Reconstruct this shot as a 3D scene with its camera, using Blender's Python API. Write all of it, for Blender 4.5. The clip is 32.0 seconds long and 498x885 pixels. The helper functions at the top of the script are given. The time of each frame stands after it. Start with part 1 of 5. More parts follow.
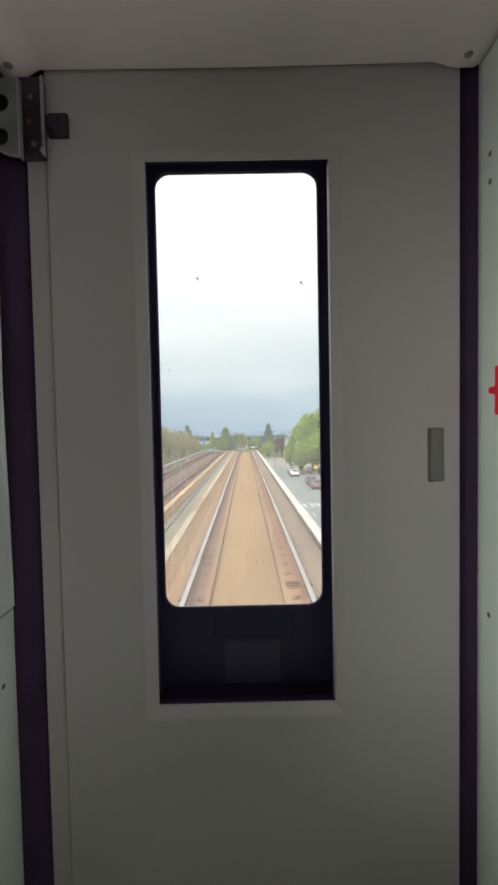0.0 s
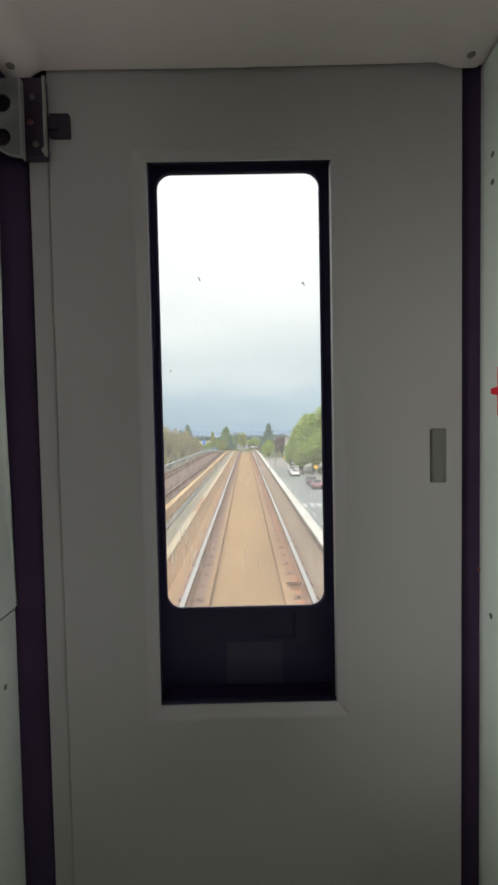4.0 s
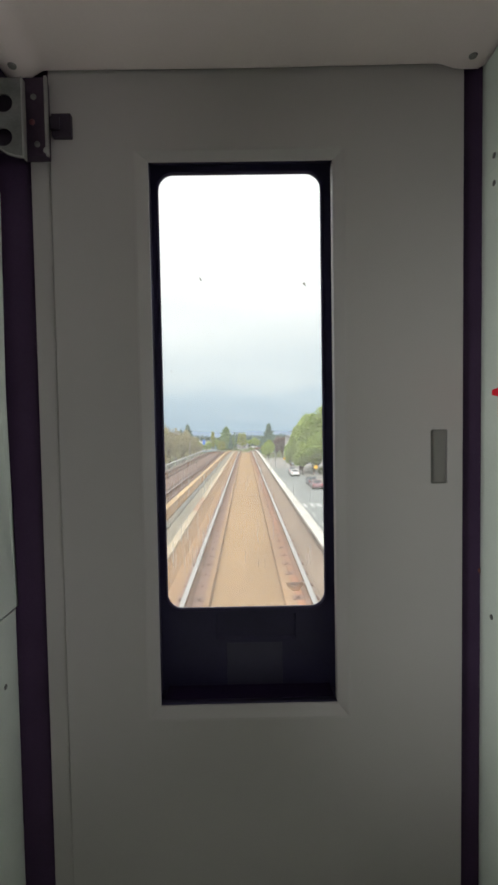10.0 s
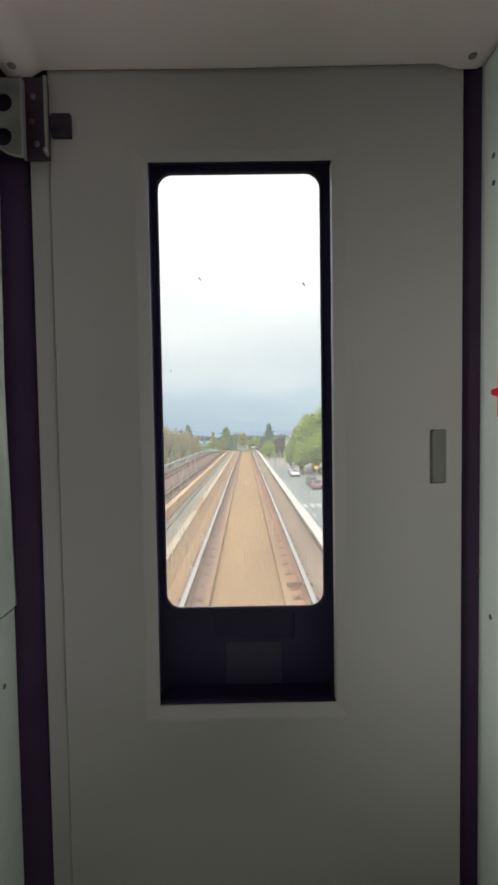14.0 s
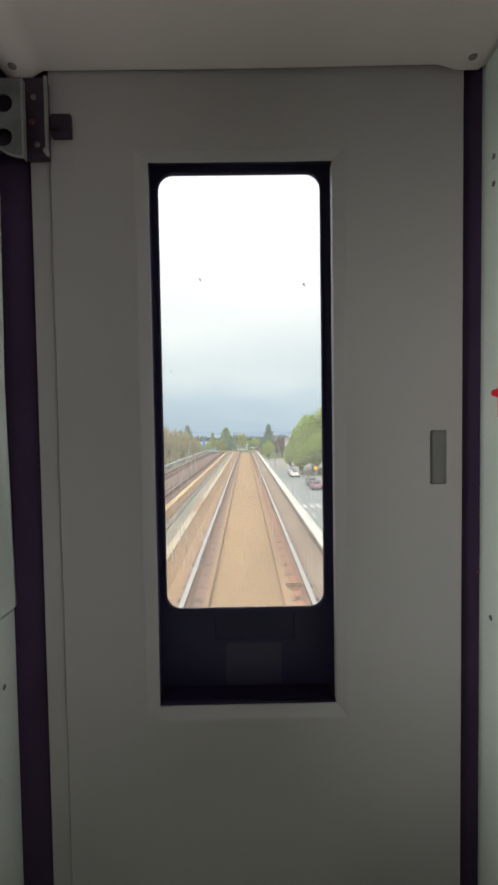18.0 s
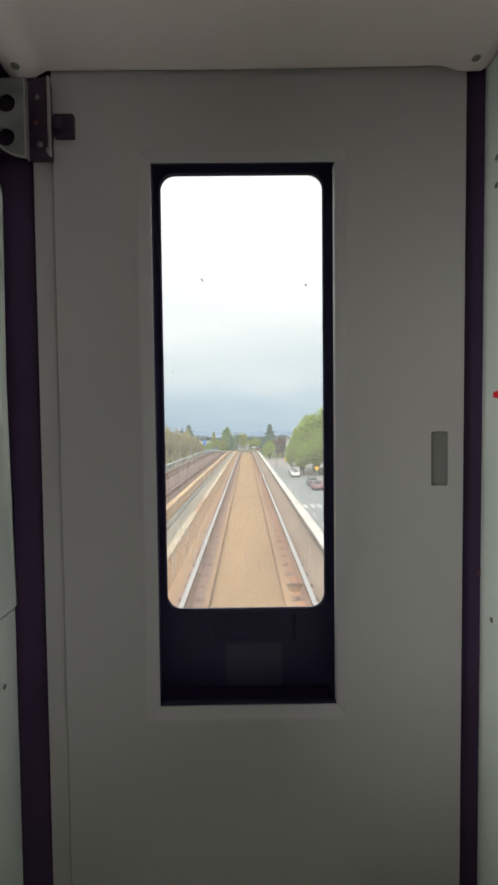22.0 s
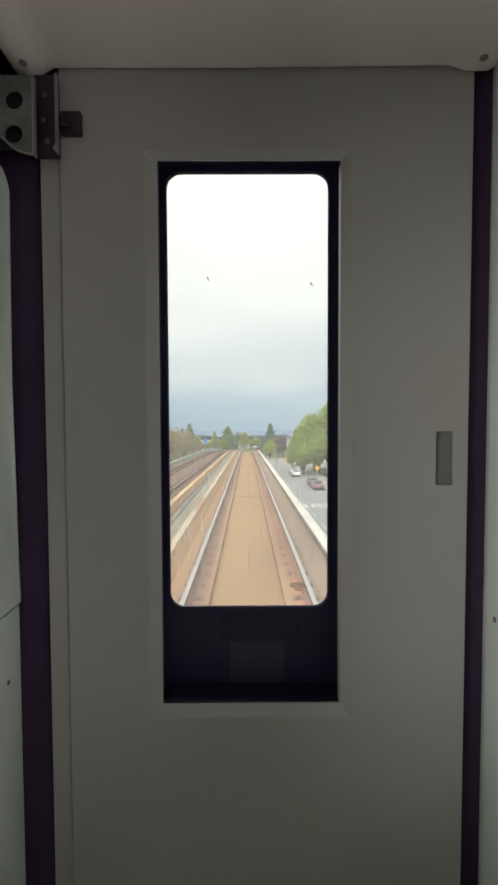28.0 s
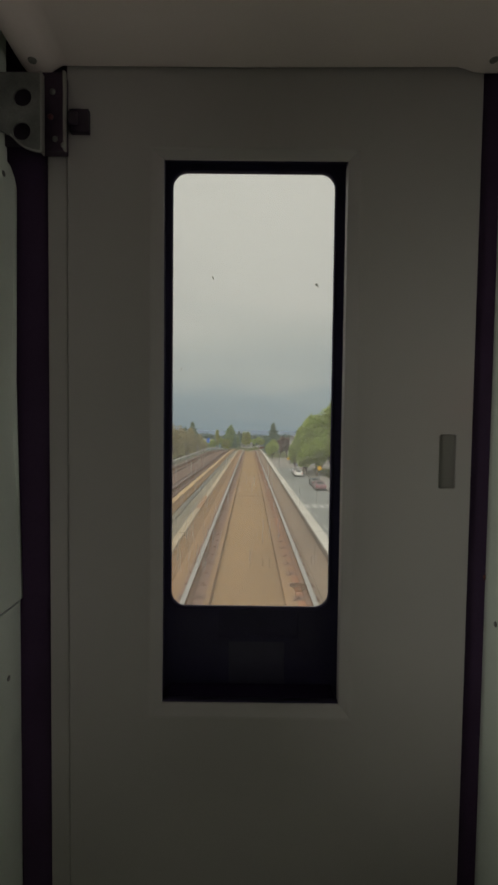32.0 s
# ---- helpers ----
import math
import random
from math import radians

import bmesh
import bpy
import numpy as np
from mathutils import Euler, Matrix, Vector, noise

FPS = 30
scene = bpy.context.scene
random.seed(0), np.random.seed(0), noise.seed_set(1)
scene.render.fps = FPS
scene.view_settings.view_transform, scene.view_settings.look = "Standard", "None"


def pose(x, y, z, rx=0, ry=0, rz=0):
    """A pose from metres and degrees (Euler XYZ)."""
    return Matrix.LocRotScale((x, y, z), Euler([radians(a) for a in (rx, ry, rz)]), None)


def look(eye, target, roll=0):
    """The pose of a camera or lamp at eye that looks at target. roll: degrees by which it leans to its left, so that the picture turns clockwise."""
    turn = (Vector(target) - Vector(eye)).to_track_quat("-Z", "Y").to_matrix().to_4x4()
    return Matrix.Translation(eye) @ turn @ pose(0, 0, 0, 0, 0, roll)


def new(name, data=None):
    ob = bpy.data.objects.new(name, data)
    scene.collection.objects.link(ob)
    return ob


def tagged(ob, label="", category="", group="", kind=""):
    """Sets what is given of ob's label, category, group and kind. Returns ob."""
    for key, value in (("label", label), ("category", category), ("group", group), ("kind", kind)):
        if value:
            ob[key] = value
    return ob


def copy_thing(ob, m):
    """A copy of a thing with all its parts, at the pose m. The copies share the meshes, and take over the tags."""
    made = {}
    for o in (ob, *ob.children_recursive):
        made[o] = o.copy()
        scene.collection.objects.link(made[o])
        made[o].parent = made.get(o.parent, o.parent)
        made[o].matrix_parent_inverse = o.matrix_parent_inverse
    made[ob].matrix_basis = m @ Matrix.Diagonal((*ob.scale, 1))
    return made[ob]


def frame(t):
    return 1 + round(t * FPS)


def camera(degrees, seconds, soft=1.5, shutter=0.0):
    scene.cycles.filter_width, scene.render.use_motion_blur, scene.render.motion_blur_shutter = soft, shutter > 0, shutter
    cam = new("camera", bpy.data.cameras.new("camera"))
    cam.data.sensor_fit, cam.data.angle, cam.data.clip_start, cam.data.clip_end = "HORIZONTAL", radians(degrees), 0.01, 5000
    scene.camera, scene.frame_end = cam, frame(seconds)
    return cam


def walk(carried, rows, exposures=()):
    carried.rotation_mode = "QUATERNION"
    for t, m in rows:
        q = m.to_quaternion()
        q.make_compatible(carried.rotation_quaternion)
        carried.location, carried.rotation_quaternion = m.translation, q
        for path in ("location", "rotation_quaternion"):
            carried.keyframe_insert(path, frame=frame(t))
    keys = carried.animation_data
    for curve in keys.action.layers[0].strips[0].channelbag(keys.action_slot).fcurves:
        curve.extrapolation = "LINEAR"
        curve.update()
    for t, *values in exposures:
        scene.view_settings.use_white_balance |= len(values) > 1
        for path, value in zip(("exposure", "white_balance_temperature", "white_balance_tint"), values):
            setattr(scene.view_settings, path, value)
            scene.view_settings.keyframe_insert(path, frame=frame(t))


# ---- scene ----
# The camera stands in the end vestibule of a light-rail car and looks out through the end door's window, along the guideway.
PATH = [
    (0, (0.0100, -0.8668, 1.3437), (0.0264, 1.1317, 1.2670), -1.15),
    (0.5, (0.0104, -0.8658, 1.3442), (0.0254, 1.1327, 1.2671), -1.17),
    (1, (0.0098, -0.8657, 1.3442), (0.0248, 1.1327, 1.2675), -1.18),
    (1.5, (0.0099, -0.8659, 1.3442), (0.0242, 1.1326, 1.2684), -1.20),
    (2, (0.0105, -0.8662, 1.3450), (0.0246, 1.1323, 1.2681), -1.20),
    (2.5, (0.0096, -0.8663, 1.3453), (0.0255, 1.1321, 1.2673), -1.19),
    (3, (0.0078, -0.8662, 1.3453), (0.0245, 1.1322, 1.2676), -1.18),
    (3.5, (0.0065, -0.8661, 1.3452), (0.0229, 1.1324, 1.2681), -1.16),
    (5.5, (0.0081, -0.8661, 1.3457), (0.0217, 1.1323, 1.2674), -1.07),
    (6, (0.0080, -0.8662, 1.3450), (0.0222, 1.1323, 1.2684), -1.06),
    (6.5, (0.0072, -0.8662, 1.3456), (0.0223, 1.1323, 1.2689), -1.06),
    (7, (0.0062, -0.8661, 1.3458), (0.0225, 1.1324, 1.2688), -1.08),
    (7.5, (0.0061, -0.8659, 1.3450), (0.0225, 1.1326, 1.2691), -1.09),
    (8, (0.0069, -0.8664, 1.3452), (0.0212, 1.1321, 1.2691), -1.07),
    (8.5, (0.0074, -0.8670, 1.3458), (0.0190, 1.1315, 1.2691), -1.03),
    (9, (0.0069, -0.8666, 1.3463), (0.0182, 1.1318, 1.2689), -1.01),
    (9.5, (0.0059, -0.8660, 1.3466), (0.0194, 1.1325, 1.2689), -0.99),
    (10, (0.0053, -0.8660, 1.3463), (0.0205, 1.1324, 1.2689), -0.99),
    (10.5, (0.0057, -0.8663, 1.3463), (0.0200, 1.1322, 1.2690), -0.99),
    (11, (0.0066, -0.8663, 1.3463), (0.0193, 1.1322, 1.2690), -0.97),
    (11.5, (0.0070, -0.8660, 1.3460), (0.0194, 1.1325, 1.2687), -0.96),
    (12, (0.0072, -0.8655, 1.3457), (0.0194, 1.1329, 1.2688), -0.94),
    (12.5, (0.0075, -0.8653, 1.3458), (0.0191, 1.1332, 1.2690), -0.92),
    (13, (0.0073, -0.8655, 1.3452), (0.0198, 1.1330, 1.2690), -0.93),
    (13.5, (0.0074, -0.8658, 1.3445), (0.0211, 1.1328, 1.2692), -0.93),
    (14, (0.0075, -0.8661, 1.3454), (0.0216, 1.1324, 1.2688), -0.92),
    (14.5, (0.0069, -0.8664, 1.3466), (0.0219, 1.1320, 1.2676), -0.92),
    (16.5, (0.0084, -0.8664, 1.3464), (0.0216, 1.1321, 1.2704), -0.92),
    (17, (0.0080, -0.8658, 1.3468), (0.0223, 1.1327, 1.2711), -0.92),
    (17.5, (0.0068, -0.8654, 1.3459), (0.0229, 1.1331, 1.2717), -0.92),
    (18, (0.0062, -0.8657, 1.3454), (0.0222, 1.1328, 1.2713), -0.90),
    (18.5, (0.0062, -0.8659, 1.3467), (0.0208, 1.1326, 1.2706), -0.85),
    (19, (0.0054, -0.8654, 1.3479), (0.0197, 1.1331, 1.2706), -0.81),
    (19.5, (0.0052, -0.8654, 1.3477), (0.0185, 1.1331, 1.2714), -0.76),
    (20, (0.0060, -0.8655, 1.3470), (0.0179, 1.1330, 1.2723), -0.68),
    (20.5, (0.0062, -0.8653, 1.3466), (0.0177, 1.1333, 1.2720), -0.67),
    (21, (0.0062, -0.8653, 1.3465), (0.0169, 1.1333, 1.2709), -0.69),
    (21.5, (0.0063, -0.8655, 1.3468), (0.0170, 1.1330, 1.2710), -0.67),
    (22, (0.0060, -0.8655, 1.3471), (0.0174, 1.1331, 1.2721), -0.65),
    (22.5, (0.0060, -0.8656, 1.3474), (0.0169, 1.1330, 1.2724), -0.65),
    (23, (0.0057, -0.8657, 1.3475), (0.0159, 1.1328, 1.2720), -0.67),
    (23.5, (0.0046, -0.8660, 1.3466), (0.0146, 1.1326, 1.2725), -0.66),
    (24, (0.0037, -0.8661, 1.3457), (0.0143, 1.1325, 1.2720), -0.63),
    (24.5, (0.0024, -0.8662, 1.3454), (0.0138, 1.1323, 1.2701), -0.65),
    (25, (0.0010, -0.8661, 1.3447), (0.0120, 1.1325, 1.2698), -0.71),
    (25.5, (0.0007, -0.8659, 1.3437), (0.0105, 1.1328, 1.2706), -0.73),
    (27.5, (-0.0005, -0.8671, 1.3456), (0.0065, 1.1314, 1.2671), -0.31),
    (28, (-0.0016, -0.8669, 1.3455), (0.0070, 1.1316, 1.2674), -0.25),
    (28.5, (-0.0033, -0.8668, 1.3443), (0.0051, 1.1318, 1.2681), -0.18),
    (29, (-0.0059, -0.8667, 1.3375), (-0.0009, 1.1323, 1.2753), 0.30),
    (29.5, (-0.0045, -0.8655, 1.3463), (0.0002, 1.1330, 1.2683), 0.51),
    (30, (-0.0038, -0.8651, 1.3453), (-0.0023, 1.1334, 1.2678), 0.58),
    (30.5, (-0.0034, -0.8654, 1.3443), (-0.0028, 1.1332, 1.2678), 0.56),
    (31, (-0.0037, -0.8660, 1.3441), (-0.0025, 1.1326, 1.2671), 0.55),
    (31.5, (-0.0032, -0.8662, 1.3446), (-0.0034, 1.1322, 1.2665), 0.59),
    (32, (-0.0019, -0.8663, 1.3470), (-0.0050, 1.1320, 1.2663), 0.63),
]
cam = camera(56.0, 32.0, soft=2.8)
walk(cam, [(t, look(eye, target, roll)) for t, eye, target, roll in PATH],
     exposures=[(0, 0.0, 6500, 10), (2, 0.0, 6500, 10), (3.5, -0.05, 6500, 10), (8.5, -0.06, 6450, 10), (9.8, 0.03, 6500, 10), (13, 0.0, 6500, 10), (22, 0.0, 6500, 10), (27, -0.06, 6650, 9), (30, -0.13, 6700, 10), (31.5, -0.18, 6850, 10), (31.8, -0.75, 7000, 9), (32, -1.12, 7150, 8)])

# ---- light ----
SUN_EL, SUN_AZ = radians(52), radians(210)
world = bpy.data.worlds.new("overcast_sky")
scene.world = world
world.use_nodes = True
wn, wl = world.node_tree.nodes, world.node_tree.links
wn.clear()
w_out, w_bg = wn.new("ShaderNodeOutputWorld"), wn.new("ShaderNodeBackground")
w_sky = wn.new("ShaderNodeTexSky")
w_sky.sky_type, w_sky.sun_disc, w_sky.sun_elevation, w_sky.sun_rotation = "NISHITA", False, SUN_EL, SUN_AZ
w_dim = wn.new("ShaderNodeVectorMath")
w_dim.operation = "SCALE"
w_dim.inputs["Scale"].default_value = 0.12
w_co, w_sep, w_ramp = wn.new("ShaderNodeTexCoord"), wn.new("ShaderNodeSeparateXYZ"), wn.new("ShaderNodeValToRGB")
w_map, w_noise, w_shift = wn.new("ShaderNodeMapping"), wn.new("ShaderNodeTexNoise"), wn.new("ShaderNodeMath")
w_map.inputs["Scale"].default_value = (1.3, 1.3, 7.0)
w_noise.inputs["Scale"].default_value, w_noise.inputs["Detail"].default_value = 2.2, 4.0
w_shift.operation = "MULTIPLY_ADD"
w_shift.inputs[1].default_value = 0.16
w_add = wn.new("ShaderNodeMath")
w_add.operation = "ADD"
w_mix = wn.new("ShaderNodeMix")
w_mix.data_type = "RGBA"
w_mix.inputs["Factor"].default_value = 0.92      # cloud cover
cloud = w_ramp.color_ramp
for pos, col in ((0.0, (0.38, 0.52, 0.65)), (0.05, (0.51, 0.63, 0.73)), (0.10, (0.68, 0.76, 0.80)), (0.16, (0.85, 0.90, 0.90)), (0.25, (1.07, 1.08, 1.06)), (0.48, (1.25, 1.25, 1.22)), (0.62, (2.6, 2.6, 2.6)), (1.0, (4.4, 4.4, 4.4))):
    e = cloud.elements.new(pos)
    e.color = (*col, 1)
cloud.elements.remove(cloud.elements[0])
cloud.elements.remove(cloud.elements[-1])
wl.new(w_co.outputs["Generated"], w_sep.inputs[0])
wl.new(w_co.outputs["Generated"], w_map.inputs["Vector"])
wl.new(w_map.outputs["Vector"], w_noise.inputs["Vector"])
wl.new(w_noise.outputs["Fac"], w_shift.inputs[0])
w_shift.inputs[2].default_value = -0.08
wl.new(w_sep.outputs["Z"], w_add.inputs[0])
wl.new(w_shift.outputs[0], w_add.inputs[1])
wl.new(w_add.outputs[0], w_ramp.inputs["Fac"])
wl.new(w_sky.outputs["Color"], w_dim.inputs[0])
wl.new(w_dim.outputs["Vector"], w_mix.inputs["A"])
wl.new(w_ramp.outputs["Color"], w_mix.inputs["B"])
wl.new(w_mix.outputs["Result"], w_bg.inputs["Color"])
wl.new(w_bg.outputs["Background"], w_out.inputs["Surface"])
w_bg.inputs["Strength"].default_value = 1.2

sun = new("sun", bpy.data.lights.new("sun", "SUN"))
sun.data.energy, sun.data.angle, sun.data.color = 3.9, radians(35), (1.0, 0.95, 0.88)
sun.matrix_world = look((math.sin(SUN_AZ) * 40, 30 + math.cos(SUN_AZ) * 40, 51), (0, 30, 0))


def window_light(name, x, y, z, w, h, toward, watts, colour):
    """Daylight that enters by a side window of the car."""
    lamp = new(name, bpy.data.lights.new(name, "AREA"))
    lamp.data.shape, lamp.data.size, lamp.data.size_y = "RECTANGLE", w, h
    lamp.data.energy, lamp.data.color = watts, colour
    lamp.matrix_world = look((x, y, z), toward)
    return lamp


window_light("window_daylight", -1.23, -1.37, 1.24, 0.56, 0.48, (0, -1.37, 1.24), 16.8, (0.955, 1.0, 0.925))
window_light("window_daylight", 1.23, -1.37, 1.24, 0.56, 0.48, (0, -1.37, 1.24), 5.6, (0.99, 0.96, 0.98))

# ---- materials ----
MATS = {}


def paint(name, colour, rough=0.6, metal=0.0, var=0.12, scale=6.0, grain=60.0, bump=0.1, second=None, rand=0.0, spec=0.5, stretch=(1, 1, 1), bump_dist=0.01, thin=0.0):
    """A surface whose colour wanders at two scales, with fine relief."""
    m = bpy.data.materials.new(name)
    m.use_nodes = True
    n, l = m.node_tree.nodes, m.node_tree.links
    b = n["Principled BSDF"]
    b.inputs["Metallic"].default_value = metal
    b.inputs["Specular IOR Level"].default_value = spec
    co, mp = n.new("ShaderNodeTexCoord"), n.new("ShaderNodeMapping")
    mp.inputs["Scale"].default_value = stretch
    l.new(co.outputs["Object"], mp.inputs["Vector"])
    big, fine = n.new("ShaderNodeTexNoise"), n.new("ShaderNodeTexNoise")
    for tex, s, d in ((big, scale, 5.0), (fine, grain, 3.0)):
        tex.inputs["Scale"].default_value, tex.inputs["Detail"].default_value = s, d
        l.new(mp.outputs["Vector"], tex.inputs["Vector"])
    ramp = n.new("ShaderNodeValToRGB")
    dark = second or tuple(c * (1 - 2 * var) for c in colour)
    ramp.color_ramp.elements[0].position, ramp.color_ramp.elements[1].position = 0.3, 0.68
    ramp.color_ramp.elements[0].color, ramp.color_ramp.elements[1].color = (*dark, 1), (*colour, 1)
    l.new(big.outputs["Fac"], ramp.inputs["Fac"])
    hsv = n.new("ShaderNodeHueSaturation")
    val = n.new("ShaderNodeMapRange")
    val.inputs["To Min"].default_value, val.inputs["To Max"].default_value = 1 - var, 1 + var
    l.new(fine.outputs["Fac"], val.inputs["Value"])
    last = val.outputs["Result"]
    if rand:
        info, r2, mul = n.new("ShaderNodeObjectInfo"), n.new("ShaderNodeMapRange"), n.new("ShaderNodeMath")
        r2.inputs["To Min"].default_value, r2.inputs["To Max"].default_value = 1 - rand, 1 + rand
        mul.operation = "MULTIPLY"
        l.new(info.outputs["Random"], r2.inputs["Value"])
        l.new(last, mul.inputs[0])
        l.new(r2.outputs["Result"], mul.inputs[1])
        last = mul.outputs[0]
    l.new(last, hsv.inputs["Value"])
    l.new(ramp.outputs["Color"], hsv.inputs["Color"])
    l.new(hsv.outputs["Color"], b.inputs["Base Color"])
    rr = n.new("ShaderNodeMapRange")
    rr.inputs["To Min"].default_value, rr.inputs["To Max"].default_value = max(0.03, rough - 0.08), min(1, rough + 0.1)
    l.new(big.outputs["Fac"], rr.inputs["Value"])
    l.new(rr.outputs["Result"], b.inputs["Roughness"])
    if bump:
        bp = n.new("ShaderNodeBump")
        bp.inputs["Strength"].default_value, bp.inputs["Distance"].default_value = bump, bump_dist
        l.new(fine.outputs["Fac"], bp.inputs["Height"])
        l.new(bp.outputs["Normal"], b.inputs["Normal"])
    if thin:
        tr, mx = n.new("ShaderNodeBsdfTranslucent"), n.new("ShaderNodeMixShader")
        l.new(hsv.outputs["Color"], tr.inputs["Color"])
        mx.inputs["Fac"].default_value = thin
        l.new(b.outputs[0], mx.inputs[1])
        l.new(tr.outputs[0], mx.inputs[2])
        l.new(mx.outputs[0], n["Material Output"].inputs["Surface"])
    MATS[name] = m
    return m


DOOR = paint("door_grey_paint", (0.444, 0.409, 0.420), 0.5, var=0.035, scale=2.0, grain=420, bump=0.12, bump_dist=0.001)
WALL = paint("pale_wall_laminate", (0.74, 0.785, 0.745), 0.42, var=0.06, scale=5.0, grain=260, bump=0.6, bump_dist=0.001)
CEIL = paint("ceiling_moulding_paint", (0.82, 0.70, 0.70), 0.55, var=0.03, scale=3.0, grain=300, bump=0.1, bump_dist=0.001)
SALOON = paint("saloon_lining", (0.72, 0.73, 0.70), 0.6, var=0.04, scale=2.0, grain=100, bump=0.05)
FLOOR = paint("speckled_vinyl_floor", (0.262, 0.288, 0.19), 0.6, var=0.2, scale=5.0, grain=220, bump=0.05)
SEAL = paint("dark_rubber_seal", (0.070, 0.040, 0.090), 0.7, spec=0.15, var=0.1, scale=8, grain=200, bump=0.1, bump_dist=0.001)
BLACK = paint("black_gasket", (0.055, 0.045, 0.105), 0.6, spec=0.3, var=0.1, scale=8, grain=150, bump=0.06, bump_dist=0.001)
GLOSSBLACK = paint("black_nose_plastic", (0.050, 0.043, 0.098), 0.4, spec=0.28, var=0.12, scale=9, grain=200, bump=0.03, bump_dist=0.001)
LEDGE = paint("dull_black_rubber", (0.030, 0.017, 0.055), 0.9, spec=0.05, var=0.1, scale=9, grain=200, bump=0.02, bump_dist=0.001)
REFLECTION = paint("dark_grey_reflection", (0.060, 0.054, 0.100), 0.5, var=0.1, scale=9, grain=200, bump=0.02, bump_dist=0.001)
STEEL = paint("brushed_steel", (0.25, 0.247, 0.252), 0.45, 0.6, var=0.2, scale=20, grain=300, bump=0.05, bump_dist=0.001)
BRIGHT = paint("bright_steel", (0.425, 0.413, 0.413), 0.4, 0.6, var=0.15, scale=30, grain=300, bump=0.05, bump_dist=0.001)
DULLSTEEL = paint("dark_purplish_steel", (0.085, 0.056, 0.092), 0.45, 0.6, var=0.15, scale=25, grain=300, bump=0.05, bump_dist=0.001)
RIVET = paint("red_lacquered_rivet", (0.20, 0.07, 0.085), 0.4, 0.5, var=0.15, scale=60, grain=300, bump=0)
LATCH = paint("dark_latch_plastic", (0.034, 0.022, 0.042), 0.5, var=0.1, scale=20, grain=200, bump=0.05, bump_dist=0.001)
CUP = paint("grey_pull_cup", (0.225, 0.208, 0.206), 0.5, var=0.04, scale=10, grain=300, bump=0.05, bump_dist=0.001)
RED = paint("red_vinyl", (0.92, 0.02, 0.045), 0.45, var=0.03, scale=20, grain=300, bump=0)
FLECK = paint("dried_red_paint", (0.17, 0.055, 0.055), 0.7, var=0.15, scale=200, grain=600, bump=0)
SPECK = paint("dried_dirt", (0.70, 0.67, 0.60), 0.9, var=0.25, scale=300, grain=900, bump=0, second=(0.45, 0.42, 0.37), thin=0.7)
DULLRAIL = paint("dull_rail_head", (0.146, 0.106, 0.106), 0.6, 0.2, var=0.1, scale=2, grain=40, bump=0.03, spec=0.12)
RAIL = paint("polished_rail_head", (0.358, 0.347, 0.330), 0.42, 0.55, var=0.06, scale=2, grain=40, bump=0.03)
RAILSIDE = paint("rusty_rail_side", (0.224, 0.123, 0.078), 0.85, var=0.2, scale=3, grain=40, bump=0.2, spec=0.12)
SLAB = paint("rust_dusted_slab_concrete", (0.280, 0.176, 0.086), 0.8, var=0.15, scale=1.1, grain=9, bump=0.12, second=(0.222, 0.138, 0.068), rand=0.05, stretch=(1, 0.25, 1), spec=0.12)
DECK = paint("brown_stained_concrete", (0.285, 0.178, 0.098), 0.9, var=0.24, scale=0.9, grain=7, bump=0.3, second=(0.205, 0.124, 0.072), stretch=(1, 0.22, 1), spec=0.12)
JOINT = paint("rusty_orange_joint", (0.36, 0.2, 0.11), 0.8, var=0.15, scale=2.0, grain=20, bump=0.1, rand=0.15, spec=0.12)
FARPLATE = paint("dull_brown_slab_concrete", (0.15, 0.095, 0.075), 0.85, var=0.1, scale=0.5, grain=14, bump=0.1, stretch=(1, 0.1, 1), spec=0.12)
FARDECK = paint("dark_stained_concrete", (0.165, 0.105, 0.08), 0.9, var=0.14, scale=0.6, grain=16, bump=0.2, second=(0.12, 0.08, 0.066), stretch=(1, 0.1, 1), spec=0.12)
RUST = paint("rust_stained_plinth", (0.33, 0.155, 0.085), 0.9, var=0.22, scale=1.2, grain=9, bump=0.2, second=(0.22, 0.115, 0.068), stretch=(1, 0.2, 1), spec=0.12)
DECKGREY = paint("grey_stained_concrete", (0.198, 0.150, 0.113), 0.9, var=0.3, scale=0.9, grain=8, bump=0.3, second=(0.112, 0.084, 0.068), stretch=(1, 0.45, 0.5), spec=0.12)
WALKWAY = paint("tan_dusted_concrete", (0.252, 0.190, 0.140), 0.9, var=0.28, scale=1.1, grain=8, bump=0.3, second=(0.17, 0.125, 0.094), stretch=(1, 0.35, 1), spec=0.12)
CAP = paint("pale_concrete_cap", (0.50, 0.48, 0.44), 0.85, var=0.12, scale=0.9, grain=9, bump=0.15, rand=0.05, spec=0.12)
COVER = paint("cream_cover_board", (0.414, 0.336, 0.235), 0.7, var=0.12, scale=0.6, grain=10, bump=0.1, rand=0.08, spec=0.12)
GOLDCOVER = paint("golden_stained_cover_board", (0.42, 0.30, 0.165), 0.75, var=0.1, scale=0.6, grain=20, bump=0.1, rand=0.1, second=(0.35, 0.23, 0.12), stretch=(1, 0.2, 1), spec=0.12)
GOLDDECK = paint("golden_stained_concrete", (0.31, 0.195, 0.10), 0.9, var=0.12, scale=0.8, grain=16, bump=0.2, second=(0.235, 0.14, 0.075), stretch=(1, 0.15, 1), spec=0.12)
